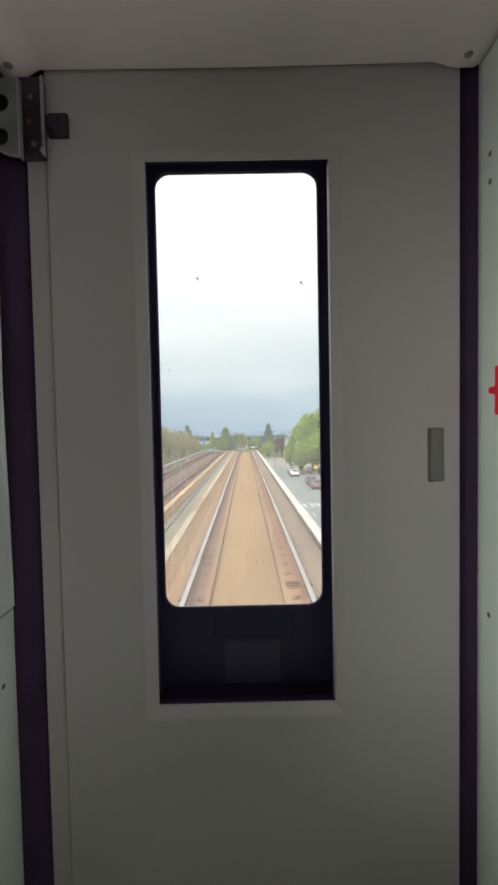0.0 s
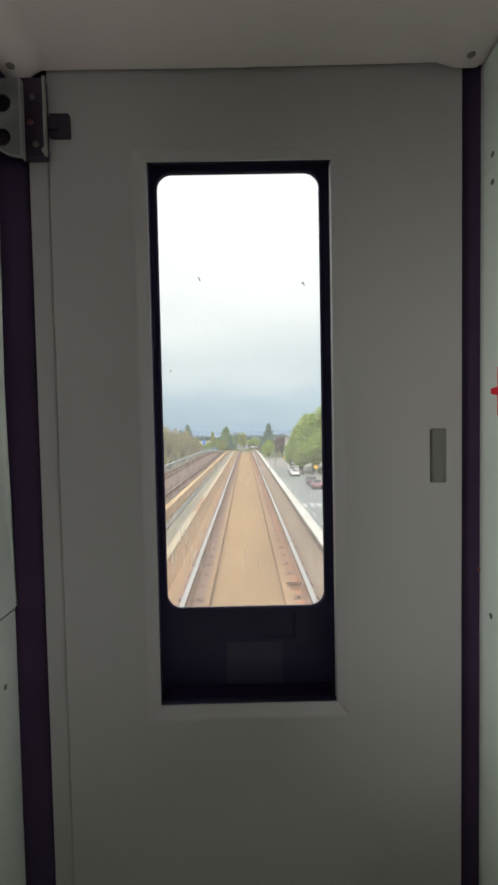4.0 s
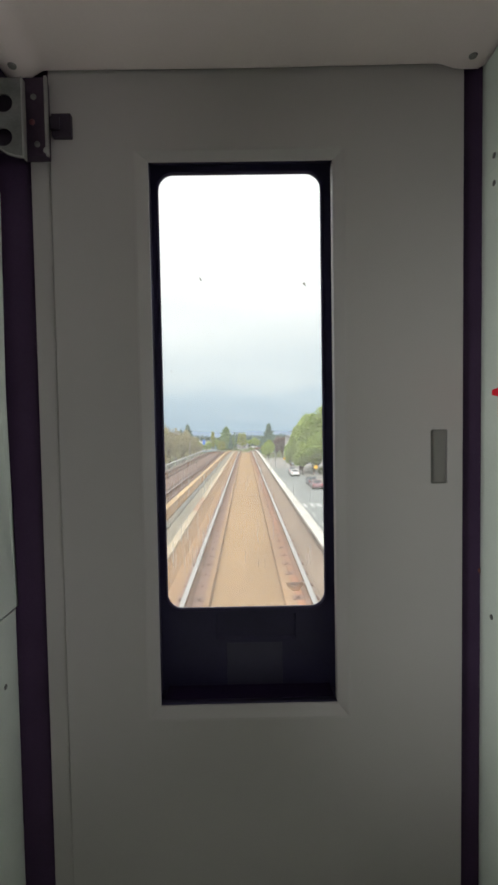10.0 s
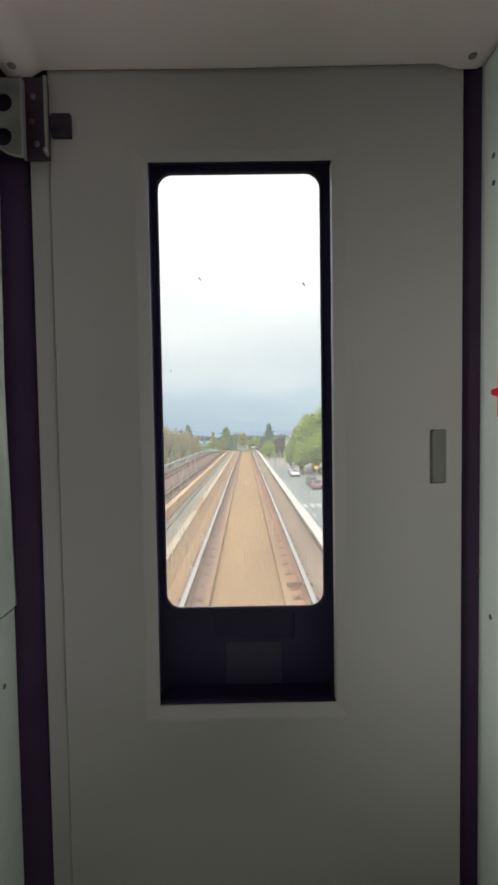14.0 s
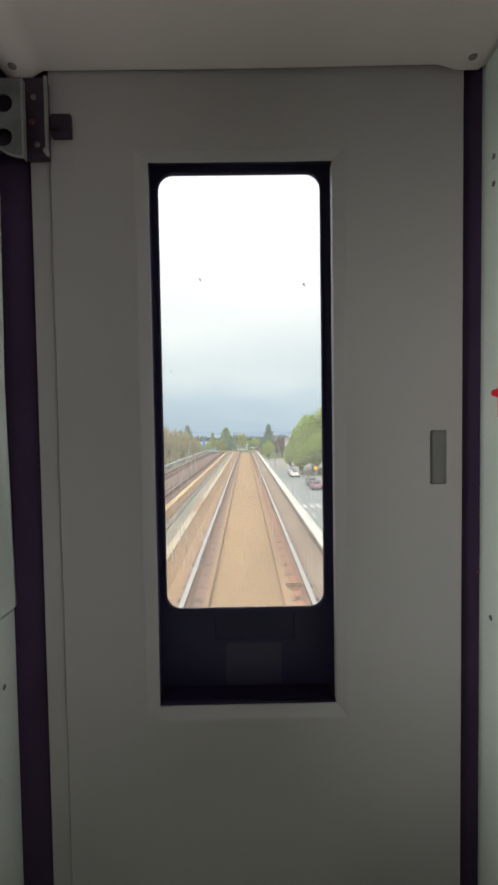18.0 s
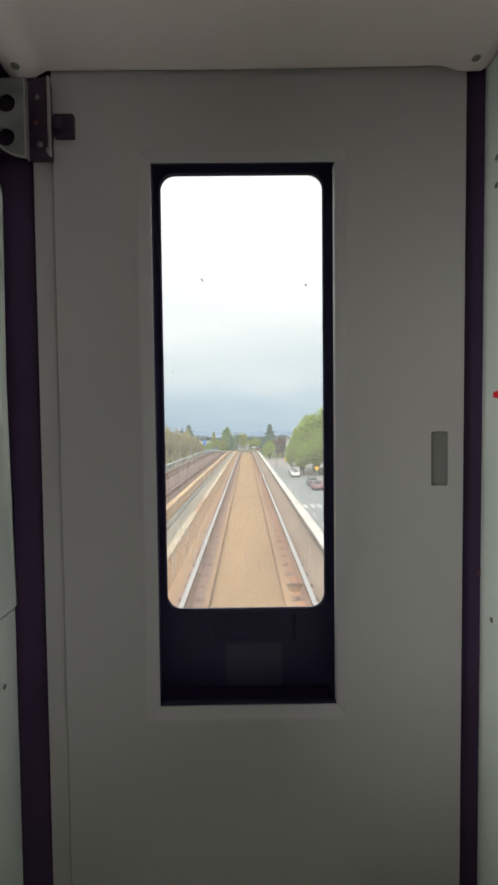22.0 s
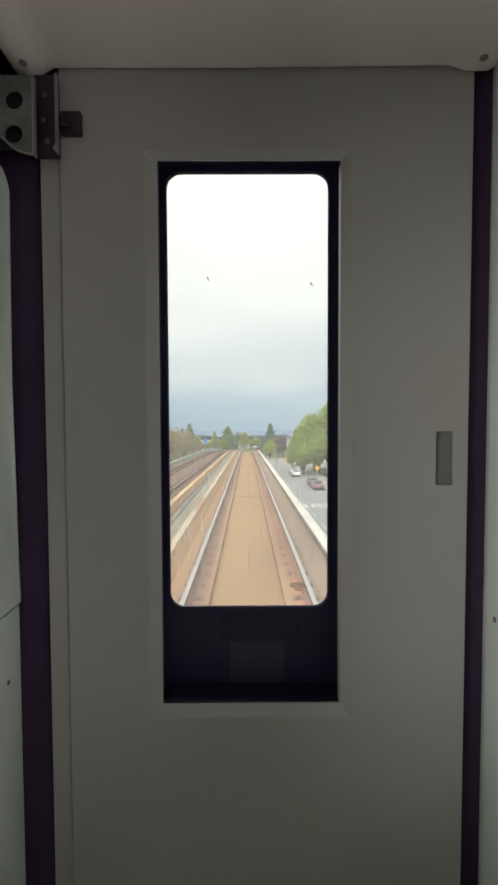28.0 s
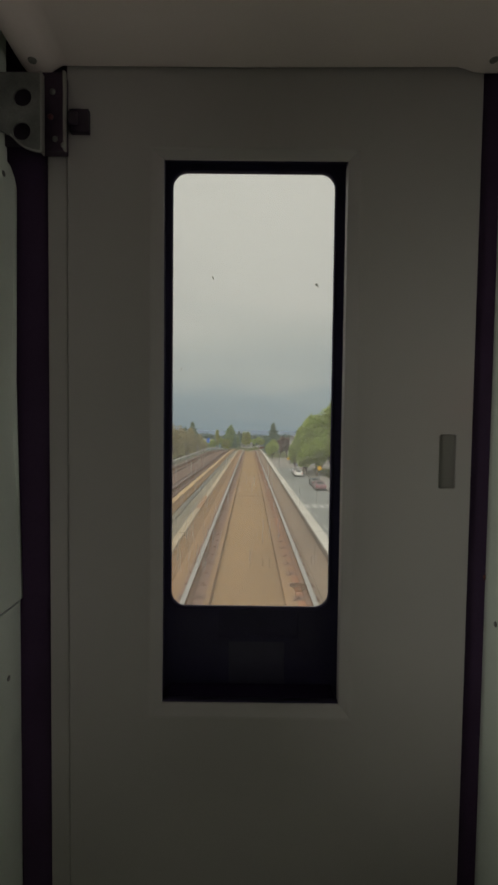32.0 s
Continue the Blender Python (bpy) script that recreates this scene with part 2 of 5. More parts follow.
SEATDARK = paint("grease_darkened_concrete", (0.222, 0.138, 0.104), 0.85, var=0.24, scale=1.4, grain=9, bump=0.25, second=(0.165, 0.10, 0.078), stretch=(1, 0.25, 1), spec=0.12)
DUCT = paint("blue_grey_duct_cover", (0.115, 0.118, 0.112), 0.85, var=0.25, scale=0.7, grain=8, bump=0.2, second=(0.17, 0.15, 0.115), stretch=(1, 0.5, 1), spec=0.12)
TROUGH = paint("trough_concrete", (0.225, 0.195, 0.145), 0.9, var=0.2, scale=0.8, grain=10, bump=0.2, second=(0.14, 0.13, 0.105), stretch=(1, 0.4, 1), spec=0.12)
FASTEN = paint("rusty_fastener", (0.222, 0.130, 0.096), 0.85, var=0.2, scale=8, grain=60, bump=0.2, rand=0.25, spec=0.12)
GALV = paint("galvanised_steel", (0.269, 0.280, 0.297), 0.55, 0.3, var=0.1, scale=3, grain=30, bump=0.05)
PALESTEEL = paint("pale_painted_steel", (0.52, 0.52, 0.52), 0.5, 0.1, var=0.08, scale=2, grain=30, bump=0.05)
PIER = paint("pier_concrete", (0.235, 0.230, 0.213), 0.9, var=0.1, scale=0.8, grain=15, bump=0.2)
ASPHALT = paint("road_asphalt", (0.215, 0.230, 0.224), 0.9, var=0.1, scale=0.2, grain=8, bump=0.2, second=(0.18, 0.194, 0.192), spec=0.12)
PAVE = paint("pavement_concrete", (0.258, 0.246, 0.230), 0.9, var=0.1, scale=0.5, grain=10, bump=0.2, spec=0.12)
GRASS = paint("grass_ground", (0.091, 0.119, 0.042), 0.95, var=0.2, scale=0.1, grain=4, bump=0.3, second=(0.070, 0.070, 0.035), spec=0.12)
LINE = paint("road_marking", (0.437, 0.437, 0.420), 0.8, var=0.08, scale=1, grain=20, bump=0)
BARK = paint("tree_bark", (0.14, 0.11, 0.085), 0.95, var=0.2, scale=2, grain=20, bump=0.4)
LEAF_A = paint("spring_green_leaf", (0.48, 0.575, 0.185), 0.7, var=0.22, scale=0.6, grain=5, bump=0, second=(0.37, 0.475, 0.135), thin=0.62, spec=0.12)
# Needle green is lightened and blued to carry distance haze.
LEAF_B = paint("haze_lightened_needle", (0.27, 0.39, 0.30), 0.8, var=0.25, scale=0.6, grain=5, bump=0, second=(0.20, 0.31, 0.245), thin=0.62, spec=0.12)
LEAF_C = paint("budding_brown_twig", (0.50, 0.43, 0.27), 0.9, var=0.2, scale=0.5, grain=5, bump=0, second=(0.42, 0.40, 0.22), thin=0.62, spec=0.12)
LEAF_D = paint("plum_leaf", (0.2, 0.125, 0.12), 0.8, var=0.25, scale=0.6, grain=5, bump=0, second=(0.15, 0.11, 0.1), thin=0.62, spec=0.12)
LEAF_E = paint("yellow_green_leaf", (0.460, 0.471, 0.138), 0.7, var=0.2, scale=0.6, grain=5, bump=0, second=(0.345, 0.391, 0.115), thin=0.62, spec=0.12)
LEAF_F = paint("haze_tinted_foliage", (0.125, 0.175, 0.15), 0.9, var=0.2, scale=0.05, grain=0.5, bump=0, second=(0.10, 0.145, 0.135), thin=0.4, spec=0.12)
LEAF_G = paint("mid_green_leaf", (0.36, 0.50, 0.21), 0.75, var=0.22, scale=0.6, grain=5, bump=0, second=(0.27, 0.40, 0.18), thin=0.62, spec=0.12)
HILL = paint("haze_tinted_hill", (0.14, 0.195, 0.27), 1.0, var=0.06, scale=0.004, grain=0.05, bump=0, spec=0.12)
STUCCO = paint("white_stucco", (0.403, 0.398, 0.381), 0.9, var=0.06, scale=0.6, grain=10, bump=0.1)
TANWALL = paint("tan_stucco", (0.291, 0.224, 0.157), 0.9, var=0.08, scale=0.6, grain=10, bump=0.1)
PALEBLUE = paint("pale_turquoise_stucco", (0.24, 0.40, 0.42), 0.9, var=0.06, scale=0.6, grain=10, bump=0.1)
ROOF = paint("clay_roof_shingle", (0.300, 0.128, 0.075), 0.9, var=0.15, scale=1.0, grain=8, bump=0.3)
ROOFGREY = paint("grey_roof_shingle", (0.20, 0.20, 0.21), 0.9, var=0.15, scale=1.0, grain=8, bump=0.3)
PANE = paint("dark_window_pane", (0.04, 0.05, 0.06), 0.12, var=0.1, scale=1, grain=5, bump=0)
BLUE = paint("blue_sign_face", (0.03, 0.16, 0.62), 0.5, var=0.05, scale=2, grain=20, bump=0)
YELLOW = paint("yellow_sign_face", (0.85, 0.48, 0.03), 0.5, var=0.05, scale=2, grain=20, bump=0)
ORANGE = paint("orange_board", (0.62, 0.20, 0.06), 0.6, var=0.06, scale=2, grain=20, bump=0)
TYRE = paint("tyre_rubber", (0.02, 0.02, 0.02), 0.85, var=0.1, scale=10, grain=80, bump=0.1)


def glass_material(name, dust):
    m = bpy.data.materials.new(name)
    m.use_nodes = True
    n, l = m.node_tree.nodes, m.node_tree.links
    n.clear()
    out, clear, gloss, film = n.new("ShaderNodeOutputMaterial"), n.new("ShaderNodeBsdfTransparent"), n.new("ShaderNodeBsdfGlossy"), n.new("ShaderNodeBsdfTranslucent")
    clear.inputs["Color"].default_value = (0.97, 0.985, 0.98, 1)
    gloss.inputs["Roughness"].default_value = 0.02
    film.inputs["Color"].default_value = (0.9, 0.9, 0.88, 1)
    fr, a, b = n.new("ShaderNodeFresnel"), n.new("ShaderNodeMixShader"), n.new("ShaderNodeMixShader")
    fr.inputs["IOR"].default_value = 1.3
    co, mp, tex, rng = n.new("ShaderNodeTexCoord"), n.new("ShaderNodeMapping"), n.new("ShaderNodeTexNoise"), n.new("ShaderNodeMapRange")
    mp.inputs["Scale"].default_value = (60, 60, 9)
    tex.inputs["Scale"].default_value, tex.inputs["Detail"].default_value = 1.5, 6
    l.new(co.outputs["Object"], mp.inputs["Vector"])
    l.new(mp.outputs["Vector"], tex.inputs["Vector"])
    rng.inputs["From Min"].default_value, rng.inputs["From Max"].default_value = 0.48, 0.78
    rng.inputs["To Min"].default_value, rng.inputs["To Max"].default_value = dust * 0.98, dust * 1.06
    l.new(tex.outputs["Fac"], rng.inputs["Value"])
    l.new(rng.outputs["Result"], a.inputs["Fac"])
    l.new(clear.outputs[0], a.inputs[1])
    l.new(film.outputs[0], a.inputs[2])
    l.new(fr.outputs[0], b.inputs["Fac"])
    l.new(a.outputs[0], b.inputs[1])
    l.new(gloss.outputs[0], b.inputs[2])
    l.new(b.outputs[0], out.inputs["Surface"])
    return m


GLASS = glass_material("dusty_window_glass", 0.122)


def glow(name, colour, strength):
    m = bpy.data.materials.new(name)
    m.use_nodes = True
    b = m.node_tree.nodes["Principled BSDF"]
    b.inputs["Base Color"].default_value = (*colour, 1)
    b.inputs["Emission Color"].default_value, b.inputs["Emission Strength"].default_value = (*colour, 1), strength
    return m


GREENLAMP = glow("green_signal_lens", (0.05, 0.9, 0.45), 1.2)

# ---- mesh helpers ----


def finish(bm, name, material, smooth=False):
    bmesh.ops.recalc_face_normals(bm, faces=bm.faces[:])
    me = bpy.data.meshes.new(name)
    bm.to_mesh(me)
    bm.free()
    for m in material if isinstance(material, (list, tuple)) else (material,):
        me.materials.append(m)
    if smooth:
        for p in me.polygons:
            p.use_smooth = True
    return me


def part(name, bm, material, parent, label="", smooth=False):
    ob = new(name, finish(bm, name, material, smooth))
    ob.parent = parent
    if label:
        tagged(ob, label)
    return ob


def thing(name, label, category, group="", kind="", at=(0, 0, 0)):
    ob = new(name)
    ob.empty_display_size = 0.1
    ob.location = at
    return tagged(ob, label, category, group, kind)


def solo(name, bm, material, label, category, group="", kind="", smooth=False):
    return tagged(new(name, finish(bm, name, material, smooth)), label, category, group, kind)


def box(bm, x0, x1, y0, y1, z0, z1, bevel=0.0, seg=2):
    g = bmesh.ops.create_cube(bm, size=1.0)["verts"]
    for v in g:
        v.co = Vector(((x0 + x1) / 2 + v.co.x * (x1 - x0), (y0 + y1) / 2 + v.co.y * (y1 - y0), (z0 + z1) / 2 + v.co.z * (z1 - z0)))
    if bevel:
        edges = {e for v in g for e in v.link_edges}
        bmesh.ops.bevel(bm, geom=list(edges), offset=bevel, segments=seg, affect="EDGES", profile=0.5)
    return bm


def boxed(*a, **k):
    return box(bmesh.new(), *a, **k)


def cyl(bm, p, q, r0, r1=None, n=12):
    p, q = Vector(p), Vector(q)
    m = Matrix.Translation((p + q) / 2) @ (q - p).to_track_quat("Z", "Y").to_matrix().to_4x4()
    bmesh.ops.create_cone(bm, cap_ends=True, segments=n, radius1=r0, radius2=r0 if r1 is None else r1, depth=(q - p).length, matrix=m)
    return bm


def dome(bm, c, r, flat=0.5, axis="y", n=12):
    g = bmesh.ops.create_uvsphere(bm, u_segments=n, v_segments=8, radius=r)["verts"]
    k = "xyz".index(axis)
    for v in g:
        v.co[k] *= flat
        v.co += Vector(c)
    return bm


def rounded(x0, x1, z0, z1, r, n=7):
    pts = []
    for cx, cz, a in ((x1 - r, z1 - r, 0), (x0 + r, z1 - r, 90), (x0 + r, z0 + r, 180), (x1 - r, z0 + r, 270)):
        for i in range(n + 1):
            t = radians(a + 90 * i / n)
            pts.append((cx + r * math.cos(t), cz + r * math.sin(t)))
    return pts


def circle(cx, cz, r, n=20):
    return [(cx + r * math.cos(2 * math.pi * i / n), cz + r * math.sin(2 * math.pi * i / n)) for i in range(n)]


def sheet(outer, holes, y0, y1, bevel=0.0):
    """An upright plate in x and z, from y0 to y1, with holes cut through it."""
    cu = bpy.data.curves.new("outline", "CURVE")
    cu.dimensions, cu.fill_mode, cu.extrude, cu.bevel_depth, cu.bevel_resolution = "2D", "BOTH", (y1 - y0) / 2 - bevel, bevel, 2
    cu.offset = -bevel
    for loop in (outer, *holes):
        s = cu.splines.new("POLY")
        s.points.add(len(loop) - 1)
        for p, (x, z) in zip(s.points, loop):
            p.co = (x, z, 0, 1)
        s.use_cyclic_u = True
    ob = new("outline", cu)
    me = bpy.data.meshes.new_from_object(ob.evaluated_get(bpy.context.evaluated_depsgraph_get()))
    bm = bmesh.new()
    bm.from_mesh(me)
    bpy.data.objects.remove(ob)
    bpy.data.meshes.remove(me)
    bpy.data.curves.remove(cu)
    for v in bm.verts:
        v.co = Vector((v.co.x, (y0 + y1) / 2 + v.co.z, v.co.y))
    bmesh.ops.remove_doubles(bm, verts=bm.verts[:], dist=1e-5)
    return bm


def rings(loops, close=False):
    """Bridges loops of (x, y, z) with the same count of points."""
    bm = bmesh.new()
    vs = [[bm.verts.new(p) for p in loop] for loop in loops]
    for a, b in zip(vs, vs[1:]):
        for i in range(len(a)):
            j = (i + 1) % len(a)
            bm.faces.new((a[i], a[j], b[j], b[i]))
    if close:
        bm.faces.new(vs[-1])
    return bm


def track_x(y):
    """The line of the guideway: straight, then a long bend to the right that ends at the tunnel."""
    return max(0.0, min(y, 335.0) - 165.0) ** 2 / 700.0 + 0.4857 * max(0.0, y - 335.0)


def straight(y):
    return 0.0


def swept(section, ys, fz, x_at=track_x):
    """Sweeps a closed section of (x, z) along y, at the height fz(y)."""
    loops = [[(x_at(y) + x, y, fz(y) + z) for x, z in section] for y in ys]
    bm = rings(loops)
    bm.verts.ensure_lookup_table()
    n = len(section)
    bm.faces.new(bm.verts[:n])
    bm.faces.new(bm.verts[len(bm.verts) - n:][::-1])
    return bm


def rect(x0, x1, z0, z1):
    return [(x0, z0), (x1, z0), (x1, z1), (x0, z1)]


# ---- the vestibule ----
XL, XR, ZC, LEAN = -0.4335, 0.4428, 1.9785, 0.0034
tagged(part("floor", boxed(-1.25, 1.25, -5.0, 0.16, -0.06, 0.0), FLOOR, None), "dark speckled vinyl floor of the rail car", "floor", kind="structure")

def rounded_front(bm, x, r=0.016):
    """Rounds the panel's vertical edge next to the door."""
    edges = [e for e in bm.edges if all(abs(v.co.x - x) < 1e-5 and v.co.y > -0.02 for v in e.verts) and abs(e.verts[0].co.z - e.verts[1].co.z) > 0.05]
    bmesh.ops.bevel(bm, geom=edges, offset=r, segments=7, profile=0.5, affect="EDGES")
    return bm


def lean(bm, x=0.0):
    """What stands beyond x on the door's closing side leans a little outwards with its height."""
    for v in bm.verts:
        if v.co.x > x:
            v.co.x += LEAN * (v.co.z - 0.95)
    return bm


def curved_panel(x, z0, z1, reach=0.035, bow=7.1):
    """A wall panel whose edge beside the door bows away in a soft curve."""
    section = [(x + 0.03, -0.62), (x, -0.62)]
    for i in range(15):
        u = reach * i / 14
        section.append((x + bow * u * u, 0.02 - reach + u))
    section.append((x + 0.03, 0.02))
    bm = rings([[(a, b, z) for a, b in section] for z in (z0, z1)], close=True)
    bm.verts.ensure_lookup_table()
    bm.faces.new(bm.verts[:len(section)])
    return lean(bm)


# Side walls of the vestibule, each of two laminate panels with a seam.
wall_left = thing("wall_left", "pale laminate side wall with a panel seam and screws", "wall", kind="structure")
part("lower_panel", rounded_front(boxed(XL - 0.03, XL, -0.62, 0.02, 0.0, 1.005), XL), WALL, wall_left)
bm = sheet([(-0.62, 1.009), (0.019, 1.009), (0.011, 1.42), (0.008, 1.772), (0.0, 1.788), (-0.012, 1.799), (-0.016, 1.812), (-0.016, 2.12), (-0.62, 2.12)], [], -0.03, 0.0)
for v in bm.verts:
    v.co = Vector((XL + v.co.y, v.co.x, v.co.z))
part("upper_panel", rounded_front(bm, XL, 0.012), WALL, wall_left)
part("seam_backing", boxed(XL - 0.028, XL - 0.004, -0.62, 0.019, 1.0, 1.014), SEAL, wall_left)
wall_right = thing("wall_right", "pale laminate side wall with a seam, screws and a red cross", "wall", kind="structure")
part("lower_panel", curved_panel(XR, 0.0, 1.783), WALL, wall_right)
part("upper_panel", curved_panel(XR, 1.7838, 2.12), WALL, wall_right)
part("seam_backing", lean(boxed(XR + 0.010, XR + 0.028, -0.61, 0.015, 1.778, 1.79)), SEAL, wall_right)


def wall_screw(parent, x, y, z, side):
    bm = bmesh.new()
    cyl(bm, (x - side * 0.001, y, z), (x + side * 0.0010, y, z), 0.0054, 0.0048, 16)
    cyl(bm, (x + side * 0.0005, y, z), (x + side * 0.0014, y, z), 0.0026, 0.0026, 6)
    part("screw", bm, STEEL, parent, "steel countersunk screw")


for z in (0.882, 0.35, 1.775):
    wall_screw(wall_left, XL, -0.038, z, 1)
for z in (0.992, 1.758, 1.805, 0.45):
    wall_screw(wall_right, XR + LEAN * (z - 0.95), -0.039, z, -1)

# A red cross on the wall.
bm = bmesh.new()
cross_y, cross_z = -0.0779, 1.394
loop = [(-0.019, -0.042), (0.019, -0.042), (0.019, -0.007), (0.040, -0.003), (0.040, 0.006), (0.019, 0.008), (0.019, 0.042), (-0.019, 0.042), (-0.019, 0.008), (-0.040, 0.006), (-0.040, -0.003), (-0.019, -0.007)]
front = [bm.verts.new((XR - 0.0012, cross_y + a, cross_z + b)) for a, b in loop]
back = [bm.verts.new((XR + 0.001, cross_y + a, cross_z + b)) for a, b in loop]
bm.faces.new(front)
for i in range(12):
    j = (i + 1) % 12
    bm.faces.new((front[i], front[j], back[j], back[i]))
solo("wall_sticker", lean(bm), RED, "red vinyl cross stuck on the pale wall", "sticker")

# Ceiling moulding: flat in the middle, lower flanges with rounded steps at the sides.
CL, CR = XL + 0.0205, 0.4455
prof = [(CL, ZC + 0.07), (CL, ZC + 0.004)]
for i in range(61):
    x = CL + (CR - CL) * i / 60
    edge = (x - CL + 0.0205) if x < 0 else CR - x + 0.0035
    s = min(1.0, max(0.0, (edge - (0.060 if x < 0 else 0.050)) / (0.033 if x < 0 else 0.042)))
    drop = 0.018 if x < 0 else 0.011
    r = 0.018 if x < 0 else 0.008
    near = min(x - CL, CR - x)
    up = r - math.sqrt(max(0.0, r * r - (r - near) ** 2)) if near < r else 0.0
    prof.append((x, ZC + 0.0125 * max(0.0, x) - drop + drop * s * s * (3 - 2 * s) + up))
prof += [(CR, ZC + 0.004), (CR, ZC + 0.07)]
bm = bmesh.new()
rows_y = [(-0.0030, 0.025)] + [(-0.0035 - 0.010 + 0.010 * math.sin(a), 0.010 - 0.010 * math.cos(a) - 0.0010) for a in (1.5, 1.25, 1.0, 0.78, 0.6, 0.45, 0.3, 0.15, 0.0)] + [(y, -0.0005 if y > -0.04 else 0.0) for y in (-0.022, -0.035, -0.05, -0.08, -0.16, -0.3, -0.45, -0.62)]
grid = []
for y, lift in rows_y:
    grid.append([bm.verts.new((x, y, z + lift + 0.05 * max(0, -y - 0.05))) for x, z in prof])
for a, b in zip(grid, grid[1:]):
    for i in range(len(prof) - 1):
        bm.faces.new((a[i], a[i + 1], b[i + 1], b[i]))
tops = [bm.verts.new((x, y, 2.139)) for x, y in ((CL, -0.003), (CR, -0.003), (CR, -0.62), (CL, -0.62))]
bm.faces.new(tops)
solo("ceiling", bm, CEIL, "grey moulded ceiling panel with lower side flanges", "ceiling", kind="structure", smooth=True)
for x, y in ((0.408, -0.04), (-0.379, -0.045)):
    s = bmesh.new()
    zs = 1.961 if x < 0 else 1.973
    cyl(s, (x, y, zs), (x, y, zs - 0.0025), 0.0075, 0.0065, 16)
    cyl(s, (x, y, zs - 0.002), (x, y, zs - 0.004), 0.003, 0.003, 6)
    solo("ceiling_screw", s, CUP, "steel screw in the ceiling flange", "screw", "ceiling screws")

# Lintel and dark seals round the door.
tagged(part("wall_door_lintel", boxed(-0.46, 0.475, 0.046, 0.10, 1.90, 2.14), SEAL, None), "dark lintel behind the ceiling moulding over the door", "wall", kind="structure")


def seal(x0, x1):
    bm = bmesh.new()
    lean(box(bm, x0, x1, 0.018, 0.05, 0.0, 2.0))
    t = thing("door_seal", "dark purple-black rubber seal beside the end door", "seal", "door seals", "structure")
    part("backing", bm, SEAL, t)
    part("lip", boxed(x0 - 0.004, x0, 0.02, 0.048, 0.0, 1.995) if x0 < 0 else lean(boxed(x1, x1 + 0.004, 0.021, 0.048, 0.0, 1.995)), SEAL, t)


seal(XL - 0.02, -0.376)
seal(0.4088, XR + 0.02)
solo("paint_fleck", lean(dome(bmesh.new(), (XR + 0.0038, 0.012, 1.0605), 0.0036, 1.3, "z")), FLECK, "small dull red fleck of paint on the wall's edge", "paint mark", smooth=True)

# ---- the end door ----
door = thing("end_door", "grey painted end door with a tall bevelled window", "door")
WO = (-0.189, 0.196, 0.787, 1.846)
WI = (-0.1647, 0.1742, 0.8095, 1.8300)
part("door_leaf", lean(sheet(rect(-0.337, 0.4073, 0.012, 1.990), [rect(WO[0] + 0.002, WO[1] - 0.002, WO[2] + 0.002, WO[3] - 0.002), rounded(0.3488, 0.3815, 1.230, 1.331, 0.004, 3)], 0.0, 0.016), 0.4), DOOR, door)


def frame_loop(x0, x1, z0, z1, y):
    return [(x0, y, z0), (x1, y, z0), (x1, y, z1), (x0, y, z1)]


part("window_bevel", rings([frame_loop(WO[0] - 0.001, WO[1] + 0.001, WO[2] - 0.001, WO[3] + 0.001, 0.001), frame_loop(*WO, -0.0004), frame_loop(WO[0] + 0.004, WO[1] - 0.004, WO[2] + 0.004, WO[3] - 0.004, 0.0006), frame_loop(*WI, 0.013), frame_loop(*WI, 0.016)]), DOOR, door, "chamfered frame round the window opening")
part("door_core", lean(sheet(rect(-0.337, 0.4073, 0.012, 1.990), [rect(WI[0] - 0.004, WI[1] + 0.004, WI[2] - 0.004, WI[3] + 0.036), rounded(0.348, 0.3825, 1.229, 1.332, 0.004, 3)], 0.0162, 0.040), 0.4), BLACK, door, "dark core of the door leaf")
part("reveal_strip", boxed(WI[1] - 0.0002, WI[1] + 0.003, 0.0165, 0.034, WI[2], WI[3] - 0.004), DOOR, door, "pale edge strip inside the window opening")
part("edge_strip", boxed(-0.376, -0.339, 0.006, 0.042, 0.012, 1.850, bevel=0.002), DOOR, door)
cup = rings([[(x, 0.004, z) for x, z in rounded(0.3490, 0.3813, 1.2302, 1.3308, 0.004, 3)], [(x, 0.0088, z) for x, z in rounded(0.3491, 0.3812, 1.2303, 1.3307, 0.004, 3)],
             [(x, 0.0092, z) for x, z in rounded(0.3510, 0.3803, 1.2325, 1.3285, 0.004, 3)]], close=True)
part("pull_recess", cup, CUP, door, "shallow grey finger recess")

# Black surround between the door and the nose window.
surround = thing("window_surround", "black box frame between door and outer window", "window frame", kind="structure")
part("tunnel", rings([frame_loop(WI[0] - 0.012, WI[1] + 0.012, WI[2] - 0.020, WI[3] + 0.040, 0.0405), frame_loop(WI[0] - 0.012, WI[1] + 0.012, WI[2] - 0.020, WI[3] + 0.040, 0.106)]), BLACK, surround)
G = (-0.163, 0.1660, 0.963, 1.854)
part("window_frame", sheet(rect(-0.20, 0.21, 0.74, 1.92), [rounded(*G, 0.030, 8), rect(-0.064, 0.105, 0.895, 0.950)], 0.100, 0.1085, 0.0), GLOSSBLACK, surround)
bm = rings([frame_loop(-0.066, 0.107, 0.893, 0.952, 0.1015), frame_loop(-0.060, 0.101, 0.899, 0.947, 0.108)], close=True)
part("recess", bm, GLOSSBLACK, surround)
# This lighter panel puts a faint reflection into the black front as colour.
part("inspection_cover", boxed(-0.041, 0.075, 0.0992, 0.101, 0.800, 0.889, bevel=0.0008), REFLECTION, surround, "slightly lighter panel standing in for a faint reflection")
part("ledge", boxed(-0.165, 0.174, 0.043, 0.101, 0.786, 0.8005, bevel=0.003), LEDGE, surround, "dull black lower ledge")
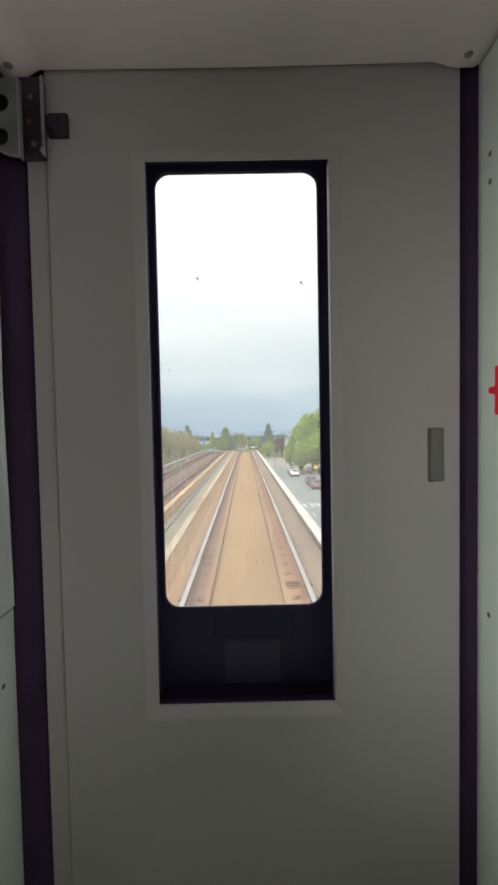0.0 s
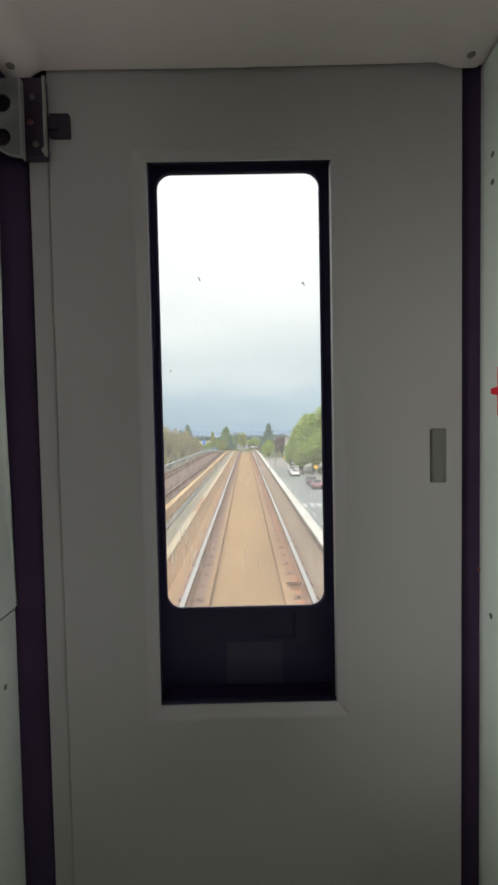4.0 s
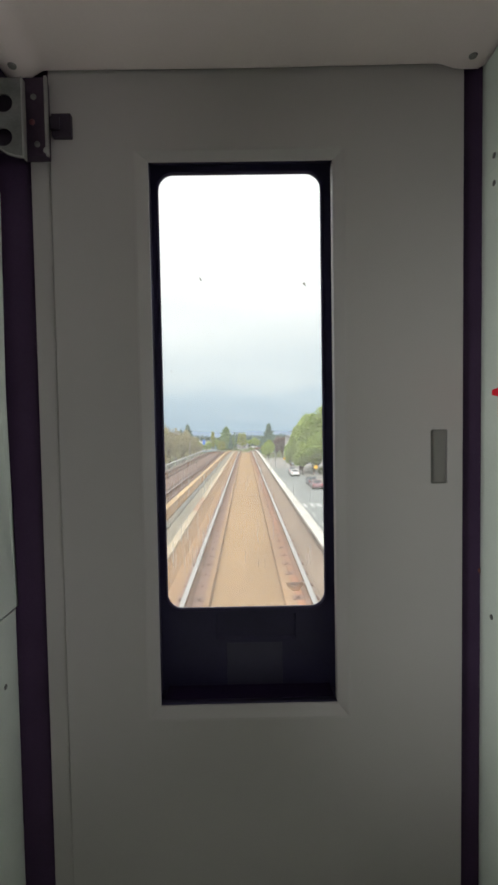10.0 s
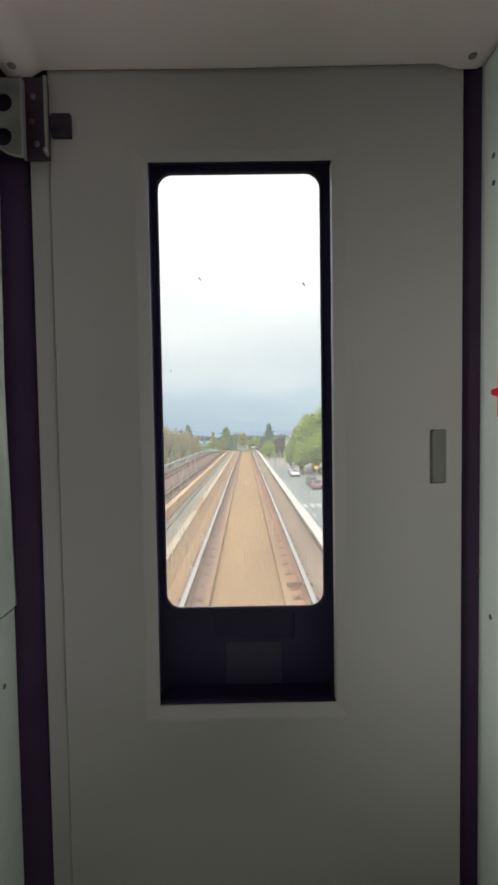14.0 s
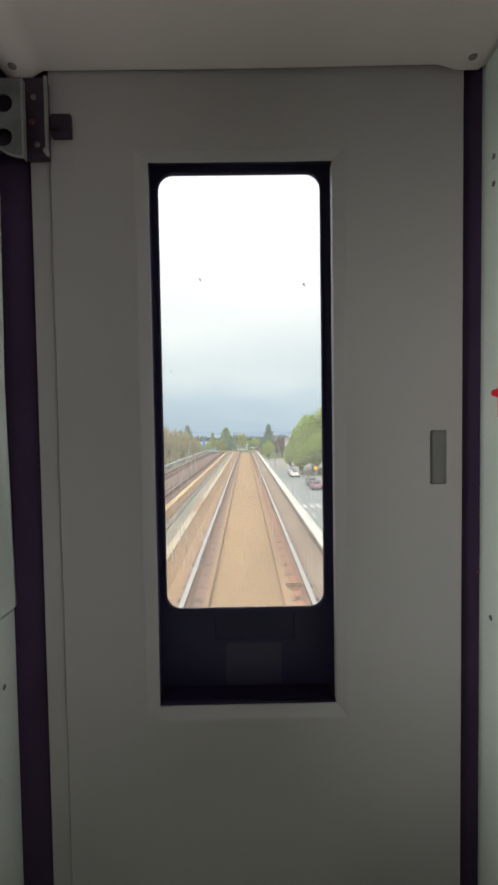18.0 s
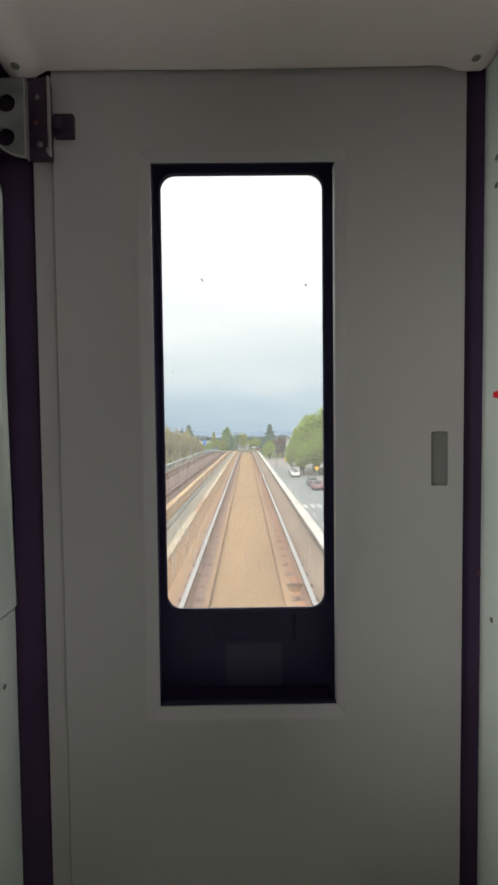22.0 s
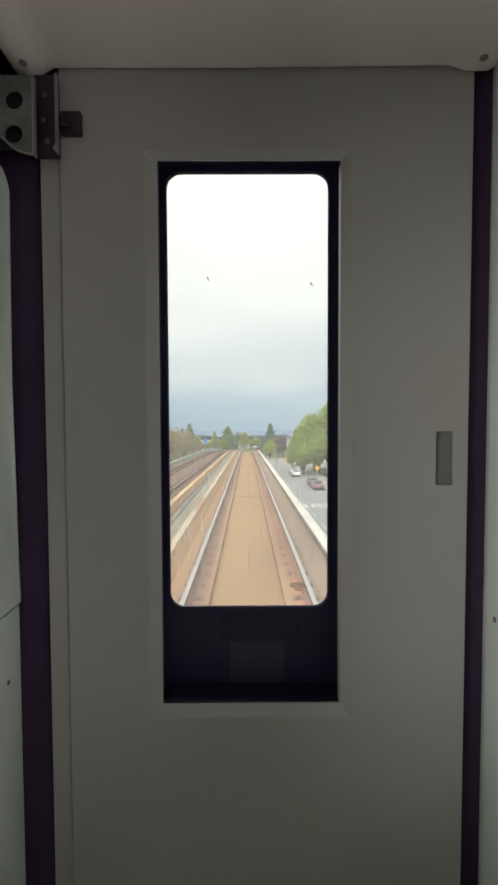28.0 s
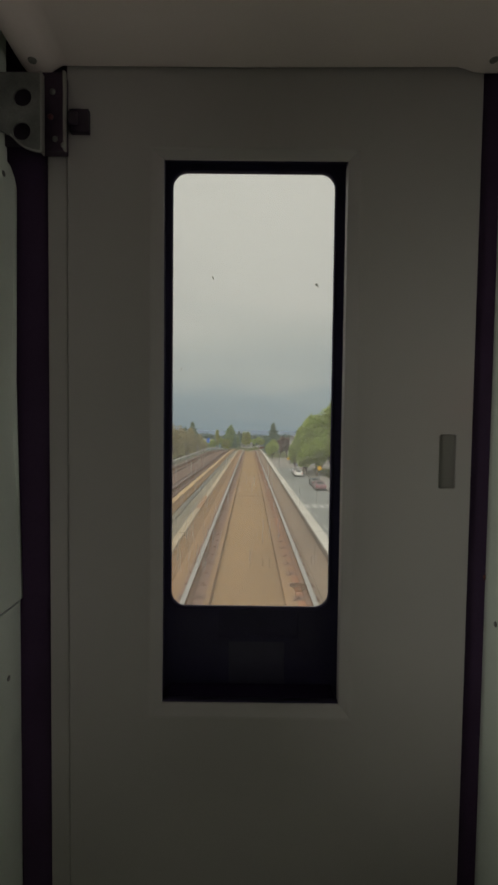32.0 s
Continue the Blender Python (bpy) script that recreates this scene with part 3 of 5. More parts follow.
gasket = rings([[(x, 0.0995, z) for x, z in rounded(G[0] - 0.006, G[1] + 0.006, G[2] - 0.006, G[3] + 0.006, 0.034, 8)], [(x, 0.0965, z) for x, z in rounded(G[0] - 0.004, G[1] + 0.004, G[2] - 0.004, G[3] + 0.004, 0.032, 8)],
                [(x, 0.097, z) for x, z in rounded(G[0] + 0.0005, G[1] - 0.0005, G[2] + 0.0005, G[3] - 0.0005, 0.030, 8)], [(x, 0.106, z) for x, z in rounded(G[0] + 0.0005, G[1] - 0.0005, G[2] + 0.0005, G[3] - 0.0005, 0.030, 8)]])
part("gasket", gasket, BLACK, surround, "rubber gasket round the outer glass", smooth=True)

pane = solo("window_1", boxed(G[0] - 0.002, G[1] + 0.002, 0.104, 0.108, G[2] - 0.002, G[3] + 0.002), GLASS, "dusty outer window pane with specks of dirt", "window", kind="structure")
pane.visible_shadow = False


def smudge(x, z, r, tall, lean, seed):
    rnd = random.Random(seed)
    bm = bmesh.new()
    n = 14
    ring = []
    for i in range(n):
        a = 2 * math.pi * i / n
        k = r * rnd.uniform(0.55, 1.15)
        u, v = k * math.cos(a), k * tall * math.sin(a)
        ring.append((x + u * math.cos(lean) - v * math.sin(lean), z + u * math.sin(lean) + v * math.cos(lean)))
    lo, hi = [bm.verts.new((a, 0.1036, b)) for a, b in ring], [bm.verts.new((x + (a - x) * 0.8, 0.1029, z + (b - z) * 0.8)) for a, b in ring]
    bm.faces.new(hi)
    for i in range(n):
        j = (i + 1) % n
        bm.faces.new((lo[i], lo[j], hi[j], hi[i]))
    solo("dirt_speck", bm, SPECK, "dried speck of dirt on the window pane", "dirt", "specks on the window pane")


for i, (x, z, r, tall, lean) in enumerate([(-0.081, 1.644, 0.0016, 3.6, 0.5), (0.131, 1.632, 0.0028, 1.2, 0.3), (0.134, 1.628, 0.0014, 1.3, 0), (-0.138, 1.605, 0.0013, 1.2, 0), (-0.029, 1.618, 0.0014, 1.6, -0.5), (-0.034, 1.615, 0.0010, 1.2, -0.8), (-0.061, 1.615, 0.0007, 1.2, 0), (-0.078, 1.536, 0.0013, 1.3, 0), (-0.144, 1.458, 0.0013, 3.2, -0.1), (0.107, 1.648, 0.0008, 1, 0), (-0.086, 1.752, 0.0009, 2.0, 0), (-0.013, 1.566, 0.0008, 1.2, 0), (0.0, 1.83, 0.0009, 2.0, 0)]):
    smudge(x, z, r, tall, lean, i)
STREAK = glass_material("dried_water_streak", 0.46)
rnd = random.Random(21)
streaks = thing("water_streak", "faint dried water streaks down the window pane", "streaks", kind="stuff")
for i in range(90):
    x, z = rnd.uniform(G[0] + 0.006, G[1] - 0.006), rnd.uniform(1.03, 1.27)
    if rnd.random() < 0.6:
        x = rnd.uniform(G[0] + 0.006, -0.06)
    ln, w = rnd.uniform(0.008, 0.06), rnd.uniform(0.0003, 0.0007)
    bm = bmesh.new()
    left, right = [], []
    for k in range(7):
        u = x + 0.0008 * math.sin(k * 1.7 + i)
        ww = w * rnd.uniform(0.4, 1.2) * (0.3 if k in (0, 6) else 1)
        left.append(bm.verts.new((u - ww, 0.1032, z + ln * k / 6)))
        right.append(bm.verts.new((u + ww, 0.1032, z + ln * k / 6)))
    for k in range(6):
        bm.faces.new((left[k], right[k], right[k + 1], left[k + 1]))
    part("streak", bm, STREAK, streaks).visible_shadow = False
stamp = thing("glass_stamp", "faint dark etched lines of a maker's stamp on the pane", "marking", at=(0.104, 0.103, 1.004))
for z, w in ((0.0085, 0.019), (0.0055, 0.017), (0.0025, 0.0175), (-0.001, 0.014), (-0.004, 0.012), (-0.0075, 0.008)):
    part("bar", boxed(-w, w, -0.0003, 0.0006, z - 0.0004, z + 0.0004), SPECK, stamp)

# Steel bracket by the top of the door and its latch.
bracket = thing("door_bracket", "steel angle bracket with holes and rivets above the door", "bracket")
plate_edge = [(-0.3617, 1.8035), (-0.376, 1.8055), (-0.390, 1.8105), (-0.402, 1.819), (-0.414, 1.831)]
part("plate", sheet([(-0.4325, 1.839), (-0.4325, 1.936), (-0.3617, 1.936)] + plate_edge, [circle(-0.393, 1.895, 0.0152), circle(-0.395, 1.839, 0.0152)], -0.052, -0.048, 0.0006), STEEL, bracket, "bright steel plate with two round holes")
part("plate_rim", sheet(plate_edge + [(x + 0.0004, z + 0.0030) for x, z in plate_edge[::-1]], [], -0.0535, -0.0505, 0.0005), BRIGHT, bracket, "bright lower edge")
part("back_plate", boxed(-0.4325, -0.378, -0.034, -0.030, 1.824, 1.945), LATCH, bracket)
part("web", boxed(-0.3630, -0.3602, -0.0535, -0.040, 1.804, 1.937, bevel=0.0008), BRIGHT, bracket, "bright plate edge")
part("dark_plate", boxed(-0.380, -0.3345, -0.022, -0.001, 1.824, 1.958, bevel=0.0015), DULLSTEEL, bracket, "dark purplish plate")
part("lip", boxed(-0.3345, -0.3295, -0.028, -0.020, 1.822, 1.957, bevel=0.0012), BRIGHT, bracket)
for x, z in ((-0.354, 1.924), (-0.358, 1.881), (-0.350, 1.843), (-0.3325, 1.829)):
    part("rivet", dome(bmesh.new(), (x, -0.023 if x < -0.34 else -0.029, z), 0.0052, 0.55), RIVET if z == 1.881 else STEEL if x < -0.34 else BRIGHT, bracket, "reddish lacquered rivet" if z == 1.881 else "", True)
latch = thing("door_latch", "small dark latch block on the door", "latch")
part("block", boxed(-0.3295, -0.2950, -0.012, 0.0, 1.863, 1.903, bevel=0.0015), LATCH, latch)
part("bolt", boxed(-0.3295, -0.312, -0.020, -0.014, 1.872, 1.894, bevel=0.002), LATCH, latch)

# ---- the rest of the car behind the camera ----
for x0, x1, nm in ((-1.25, XL - 0.0301, "wall_partition_left"), (XR + 0.0355, 1.25, "wall_partition_right")):
    tagged(part(nm, boxed(x0, x1, -0.62, -0.56, 0.0, 2.14), SALOON, None), "plain partition wall of the saloon", "wall", kind="structure")
# Unseen baffles, added to keep window light off the lower walls and door.
for x0, x1, zt, nm in ((XL - 0.03, XL, 0.96, "wall_draught_screen_left"), (XR, XR + 0.03, 0.98, "wall_draught_screen_right")):
    tagged(part(nm, boxed(x0, x1, -1.20, -0.621, 0.0, zt, bevel=0.004), SALOON, None), "low unseen baffle added to shade the lower walls", "wall", kind="structure")
for s, nm in ((-1, "wall_saloon_left"), (1, "wall_saloon_right")):
    bm = sheet(rect(-5.0, -0.56, 0.0, 2.14), [rounded(-1.8, -1.08, 0.97, 1.52, 0.06, 4)], 0, 0.05)
    for v in bm.verts:
        v.co = Vector((s * 1.25 + (v.co.y if s > 0 else -v.co.y), v.co.x, v.co.z))
    tagged(part(nm, bm, SALOON, None), "saloon side wall with a window opening", "wall", kind="structure")
# Unseen panels, hung only to cut window light from upper walls and ceiling.
tagged(part("ceiling_bulkhead", boxed(-1.25, -0.20, -0.84, -0.79, 1.50, 2.14), SALOON, None), "deep unseen panel added to shade the upper wall and ceiling", "ceiling", kind="structure")
tagged(part("ceiling_bulkhead_shallow", boxed(-0.20, 1.25, -1.03, -0.97, 1.59, 2.14), SALOON, None), "shallower unseen panel added to shade the ceiling", "ceiling", kind="structure")
tagged(part("wall_saloon_end", boxed(-1.25, 1.25, -5.06, -5.0, 0, 2.14), SALOON, None), "plain end wall of the saloon", "wall", kind="structure")
tagged(part("ceiling_saloon", boxed(-1.3, 1.3, -5.06, -0.6205, 2.14, 2.2), SALOON, None), "plain ceiling of the saloon", "ceiling", kind="structure")
tagged(part("ceiling_vestibule_top", boxed(-0.5, 0.5, -0.62, 0.16, 2.141, 2.2), SALOON, None), "roof over the vestibule", "ceiling", kind="structure")
for s, nm in ((-1, "wall_nose_left"), (1, "wall_nose_right")):
    tagged(part(nm, boxed(min(s * 0.215, s * 1.25), max(s * 0.215, s * 1.25), 0.113, 0.16, -0.06, 2.2), GLOSSBLACK, None), "dark outer skin of the car end", "wall", kind="structure")
    tagged(part(nm + "_side", boxed(*sorted((s * 0.475, s * 0.50)), -0.56, 0.113, 0.0, 2.14), SEAL, None), "inner lining beside the vestibule", "wall", kind="structure")
tagged(part("wall_nose_bottom", boxed(-0.21, 0.21, 0.113, 0.16, -0.06, 0.88), GLOSSBLACK, None), "dark outer skin under the window", "wall", kind="structure")
tagged(part("wall_nose_top", boxed(-0.21, 0.21, 0.113, 0.16, 1.93, 2.2), GLOSSBLACK, None), "dark outer skin over the window", "wall", kind="structure")

# ---- the guideway ----


def slope_z(y):
    """The even grade of the line and the street beside it."""
    return -0.0215 * y


def rail_z(y):
    """Top of the rails: an even grade, then a crest from which the line falls to the tunnel."""
    fall = 0.0008 * min(max(y - 52.0, 0.0), 28.0) ** 2 + 0.0448 * max(y - 80.0, 0.0)
    return -0.88 + slope_z(y) - fall


def ground_z(y):
    return -7.9 + slope_z(y)


SPAN, JOINT_Y = 22.0, 17.5                       # girder length and one of the joints
YS = list(range(-130, 40, 5)) + list(range(40, 96, 2)) + list(range(96, 337, 4))
guideway = thing("guideway", "elevated twin-track guideway of rust-stained concrete", "guideway", kind="structure")


def along(name, section, mat, label="", ys=YS):
    return part(name, swept(section, ys, rail_z), mat, guideway, label)


def between(y0, y1):
    """Stations along the line from y0 to y1."""
    return [y0] + [y for y in YS if y0 + 0.5 < y < y1 - 0.5] + [y1]


along("deck", [(-1.64, -0.36), (-1.30, -1.35), (1.40, -1.35), (1.72, -0.36), (1.72, -0.262), (-1.64, -0.262)], DECK, "brown stained concrete box girder")
along("far_deck", [(-5.44, -0.36), (-5.10, -1.35), (-2.50, -1.35), (-2.16, -0.36), (-2.16, -0.262), (-5.44, -0.262)], FARDECK, "dark stained concrete box girder of the far track")
along("walkway", [(1.07, -0.258), (1.50, -0.258), (1.50, -0.13), (1.07, -0.160)], WALKWAY, "dusty tan walkway strip beside the parapet")
along("cable_trough", [(-2.10, -0.50), (-1.645, -0.50), (-1.645, -0.10), (-2.10, -0.12)], TROUGH, "blue-grey trough between the two decks")
along("trough_channel", [(-2.13, -0.119), (-1.97, -0.119), (-1.97, -0.085), (-2.13, -0.085)], DUCT, "dark stained cable duct in the trough")
along("near_upstand", [(-2.53, -0.262), (-2.16, -0.262), (-2.19, -0.10), (-2.34, 0.045), (-2.53, 0.045)], GOLDDECK, "golden stained upstand between the decks")
along("edge_fillet", [(-1.443, -0.258), (-1.20, -0.258), (-1.20, -0.168), (-1.412, -0.015), (-1.443, -0.006)], DECK, "sloped concrete edge of the deck")
along("plinth", [(-1.24, -0.259), (-0.535, -0.259), (-0.55, -0.165), (-1.22, -0.165)], DECK, "brown concrete rail plinth")
along("rail_seat", [(-1.02, -0.170), (-0.63, -0.170), (-0.635, -0.160), (-1.015, -0.160)], SEATDARK, "grease-darkened rail seat")
along("plinth", [(0.52, -0.259), (0.70, -0.259), (0.70, -0.165), (0.535, -0.165)], DECK)
along("rail_seat", [(0.702, -0.259), (0.945, -0.259), (0.945, -0.160), (0.702, -0.160)], RUST, "orange rust-stained rail seat")
along("plinth", [(0.947, -0.259), (1.098, -0.259), (1.098, -0.168), (0.947, -0.168)], WALKWAY, "dusty outer edge of the rail plinth")
for x0, x1 in ((-5.03, -4.56), (-3.32, -2.82)):
    along("far_plinth", [(x0, -0.259), (x1, -0.259), (x1 - 0.02, -0.168), (x0 + 0.02, -0.168)], FARDECK)
along("far_slab", [(-4.34, -0.26), (-3.54, -0.26), (-3.54, -0.215), (-4.34, -0.215)], FARPLATE)
for i in range(56):
    y0 = -122.7 + 6 * i
    ys = [y0 + 0.015, y0 + 2, y0 + 4, y0 + 5.985]
    along("parapet", [(1.50, -0.26), (1.725, -0.36), (1.74, -0.95), (1.75, -0.95), (1.64, 0.044), (1.46, 0.044), (1.46, -0.20)], DECKGREY, "grey stained concrete parapet" if not i else "", ys)
    along("parapet_cap", [(1.425, 0.046), (1.65, 0.046), (1.65, 0.078), (1.64, 0.088), (1.435, 0.088), (1.425, 0.078)], CAP, "pale concrete cap of the parapet" if not i else "", ys)
    along("edge_curb", [(-1.64, -0.258), (-1.445, -0.258), (-1.445, -0.003), (-1.575, -0.003), (-1.60, -0.10)], GOLDDECK, "", ys)
    cover = [(-1.57, 0.0), (-1.405, 0.0), (-1.405, 0.016), (-1.415, 0.028), (-1.56, 0.028), (-1.57, 0.016)]
    along("edge_cap", cover, COVER, "cream cover board along the deck edge" if not i else "", [ys[0], ys[1], y0 + 3.3])
    if i % 4 == 2:
        along("joint_cover", [(a, b - 0.006) for a, b in cover], JOINT, "rusty orange joint plate" if i == 2 else "", [y0 + 3.31, ys[3]])
    else:
        along("edge_cap", cover, COVER, "", [y0 + 3.31, ys[3]])
    along("far_edge_cap", [(-2.50, 0.047), (-2.30, 0.047), (-2.30, 0.066), (-2.31, 0.076), (-2.49, 0.076), (-2.50, 0.066)], GOLDCOVER, "", ys)
    along("far_parapet", [(-5.40, -0.262), (-5.06, -0.262), (-5.08, -0.10), (-5.40, -0.10)], DECKGREY, "", ys)
# Slab between the rails, one pour a girder, with a joint and its two steel straps between girders.
for k in range(-6, 15):
    y0 = JOINT_Y + SPAN * k
    y1 = min(y0 + SPAN, 336)
    along("track_slab", [(-0.534, -0.2605), (0.519, -0.2605), (0.519, -0.248), (-0.534, -0.248)], SLAB, "rust-dusted concrete slab between the rails" if k == -6 else "", between(y0 + 0.03, y1 - 0.03))
    along("deck_joint", [(-0.95, -0.2595), (0.62, -0.2595), (0.62, -0.254), (-0.95, -0.254)], RAILSIDE, "rusty deck joint" if k == -6 else "", [y0 - 0.025, y0 + 0.025])
    for s in (-0.30, 0.28):
        along("joint_strap", [(s - 0.05, -0.2535), (s + 0.05, -0.2535), (s + 0.05, -0.242), (s - 0.05, -0.242)], DECK, "", [y0 - 0.12, y0 + 0.12])
for k in range(-6, 9):
    y = JOINT_Y + SPAN * k
    for x in (track_x(y) + 0.04, track_x(y) - 3.80):
        part("pier", boxed(x - 0.75, x + 0.75, y - 0.7, y + 0.7, ground_z(y) - 0.5, min(rail_z(y) - 1.9, ground_z(y) + 5.0), bevel=0.12), PIER, guideway)
        part("pier_cap", rings([[(x + sx * w, y + sy * 0.8, z) for sx, sy in ((-1, -1), (1, -1), (1, 1), (-1, 1))] for w, z in ((0.75, rail_z(y) - 2.4), (1.35, rail_z(y) - 1.75), (1.35, rail_z(y) - 1.36))], True), PIER, guideway)

# Handrail on the far side.
handrail = thing("handrail", "grey galvanised handrail along the far parapet", "handrail")
HY = [y for y in YS if y < 224]
for h, r, m in ((0.31, 0.045, PALESTEEL), (0.17, 0.024, GALV), (0.05, 0.021, GALV)):
    part("rail", swept([(-5.21 + r * math.cos(a * math.pi / 4), h + r * math.sin(a * math.pi / 4)) for a in range(8)], HY, rail_z), m, handrail)
post = finish(cyl(bmesh.new(), (0, 0, -0.12), (0, 0, 0.335), 0.025, n=8), "post", GALV)
for i in range(136):
    y = -126.0 + 2.55 * i
    p = new("post", post)
    p.parent = handrail
    p.location = (track_x(y) - 5.21, y, rail_z(y))

# Running rails on steel fasteners.
RAILSEC = [(-0.070, -0.160), (0.070, -0.160), (0.070, -0.149), (0.012, -0.125), (0.010, -0.046), (0.036, -0.030), (0.036, -0.004), (-0.036, -0.004), (-0.036, -0.030), (-0.010, -0.046), (-0.012, -0.125), (-0.070, -0.149)]
HEADSEC = [(-0.035, -0.0039), (0.035, -0.0039), (0.032, 0.0), (-0.032, 0.0)]


def fastener(inner):
    """Base plate under the rail, longer on the inner side, with a clip and a bolt on each side."""
    bm = bmesh.new()
    box(bm, *sorted((-inner * 0.14, inner * 0.24)), -0.085, 0.085, -0.168, -0.154)
    for x in (-0.105, 0.16):
        box(bm, *sorted((inner * (x - 0.03), inner * (x + 0.03))), -0.05, 0.05, -0.157, -0.140, bevel=0.008, seg=1)
        cyl(bm, (inner * x, 0.0, -0.142), (inner * x, 0.0, -0.134), 0.015, n=6)
    return finish(bm, "rail_fastener", FASTEN)


FASTS = {1: fastener(1), -1: fastener(-1)}
for x, inner, near in ((-0.862, 1, True), (0.884, -1, True), (-3.07, -1, False), (-4.815, 1, False)):
    r = thing("running_rail", "steel running rail with a polished head" if near else "steel running rail of the far track", "rail", "running rails")
    part("rail_body", swept([(x + a, b) for a, b in RAILSEC], YS, rail_z), RAILSIDE, r)
    part("rail_head", swept([(x + a, b) for a, b in HEADSEC], YS, rail_z), RAIL if near else DULLRAIL, r, "bright worn running surface" if near else "dull brown running surface")
    for i in range(150 if near else 60):
        y = 1.6 + (0.60 if near else 1.4) * i
        f = new("rail_fastener", FASTS[inner])
        f.parent = r
        f.location = (x + track_x(y), y, rail_z(y))

# Past the crest: contact rail beside the parapet, guard rails between the running rails, a filled strip between the tracks.
contact = thing("contact_rail", "contact rail under a pale cover board on steel brackets", "contact rail")
for i in range(13):
    y0 = 168 + 12 * i
    part("cover_board", swept([(1.19, 0.03), (1.39, 0.03), (1.39, 0.10), (1.37, 0.115), (1.21, 0.115), (1.19, 0.10)], [y0, y0 + 4, y0 + 8, y0 + 11.96], rail_z), CAP, contact, "pale cover board" if not i else "")
part("rail_bar", swept(rect(1.25, 1.32, -0.08, 0.0), list(range(168, 325, 4)), rail_z), RAILSIDE, contact)
bracket_mesh = finish(box(boxed(-0.17, 0.13, -0.05, 0.05, -0.16, -0.10), 0.05, 0.11, -0.04, 0.04, -0.10, 0.03), "bracket", FASTEN)
for i in range(104):
    y = 168.6 + 1.5 * i
    b = new("bracket", bracket_mesh)
    b.parent = contact
    b.location = (track_x(y) + 1.22, y, rail_z(y))
for y0, y1, xs in ((226, 240, (-0.30, -0.16, -0.02, 0.12, 0.28)), (256, 276, (-0.22, 0.0, 0.10, 0.22)), (284, 332, (-0.05, 0.16))):
    guard = thing("guard_rails", "rusty guard rails laid between the running rails", "guard rails", "guard rail sets")
    for x in xs:
        part("guard_bar", swept(rect(x - 0.035, x + 0.035, -0.247, -0.10), [y0 + 2 * k for k in range((y1 - y0) // 2 + 1)], rail_z), RAILSIDE, guard)
strip_y = list(range(236, 333, 4))
along("centre_strip", [(-2.20, -0.26), (-1.30, -0.26), (-1.30, -0.02), (-2.20, -0.02)], GOLDDECK, "tan concrete strip between the tracks", strip_y)
for y, tall, long in ((214.0, 0.42, 1.6), (218.5, 0.50, 1.1)):
    eq = thing("equipment_box", "tan concrete equipment box between the tracks", "equipment box", "equipment boxes", at=(track_x(y) - 1.85, y, rail_z(y) - 0.12))
    part("body", boxed(-0.30, 0.30, -long / 2, long / 2, 0.0, tall, bevel=0.02), GOLDDECK, eq)
    part("lid", boxed(-0.33, 0.33, -long / 2 - 0.03, long / 2 + 0.03, tall, tall + 0.05, bevel=0.01), COVER, eq)

# Trackside cabinets in the gap between the decks, passed on the way.
for y, tall in ((-84.0, 1.05), (-7.0, 0.55)):
    jb = thing("trackside_box", "cream metal trackside cabinet between the tracks", "cabinet", "trackside cabinets", at=(-1.83, y, rail_z(y) - 0.10))
    part("body", boxed(-0.16, 0.16, -0.18, 0.18, 0.0, tall, bevel=0.012), COVER, jb)
    part("lid", boxed(-0.18, 0.18, -0.20, 0.20, tall, tall + 0.04, bevel=0.008), CAP, jb)
    part("door", boxed(-0.14, 0.14, -0.193, -0.1805, 0.06, tall - 0.05, bevel=0.004), COVER, jb)

# ---- the ground, the road, the distance ----
gx = [-2600, -1200, -600, -300, -150, -80, -40, -20, -10, -6.8, -6.7, -3, 0, 2.6, 2.7, 6, 10, 20, 40, 80, 150, 300, 600, 1200, 2600]
gy = [-400, -150, -100, -40, -10, 0, 20, 40, 60, 80, 100, 120, 150, 165, 180] + list(range(188, 336, 6)) + [338.5, 339, 350, 365, 400, 450, 600, 900, 1400, 2200, 3400]


def sheet_z(u, y):
    """The ground, cut down to the tracks where they run below street level."""
    if -6.75 < u < 2.65 and 180 < y < 338.8:
        return min(ground_z(y), rail_z(y) - 0.30)
    return ground_z(y)


bm = bmesh.new()
gv = [[bm.verts.new((u + track_x(min(y, 365)), y, sheet_z(u, y))) for u in gx] for y in gy]
for a, b in zip(gv, gv[1:]):
    for i in range(len(gx) - 1):
        bm.faces.new((a[i], a[i + 1], b[i + 1], b[i]))
solo("ground", bm, GRASS, "grassy ground reaching to the horizon", "ground", kind="structure")

RY = [-140, -60, -20, 0] + [10 * i for i in range(1, 19)]


def strip(name, x0, x1, lift, depth, mat, label, cat, ys=RY):
    return solo(name, swept([(x0, lift - depth), (x1, lift - depth), (x1, lift), (x0, lift)], ys, ground_z, straight), mat, label, cat, kind="structure")


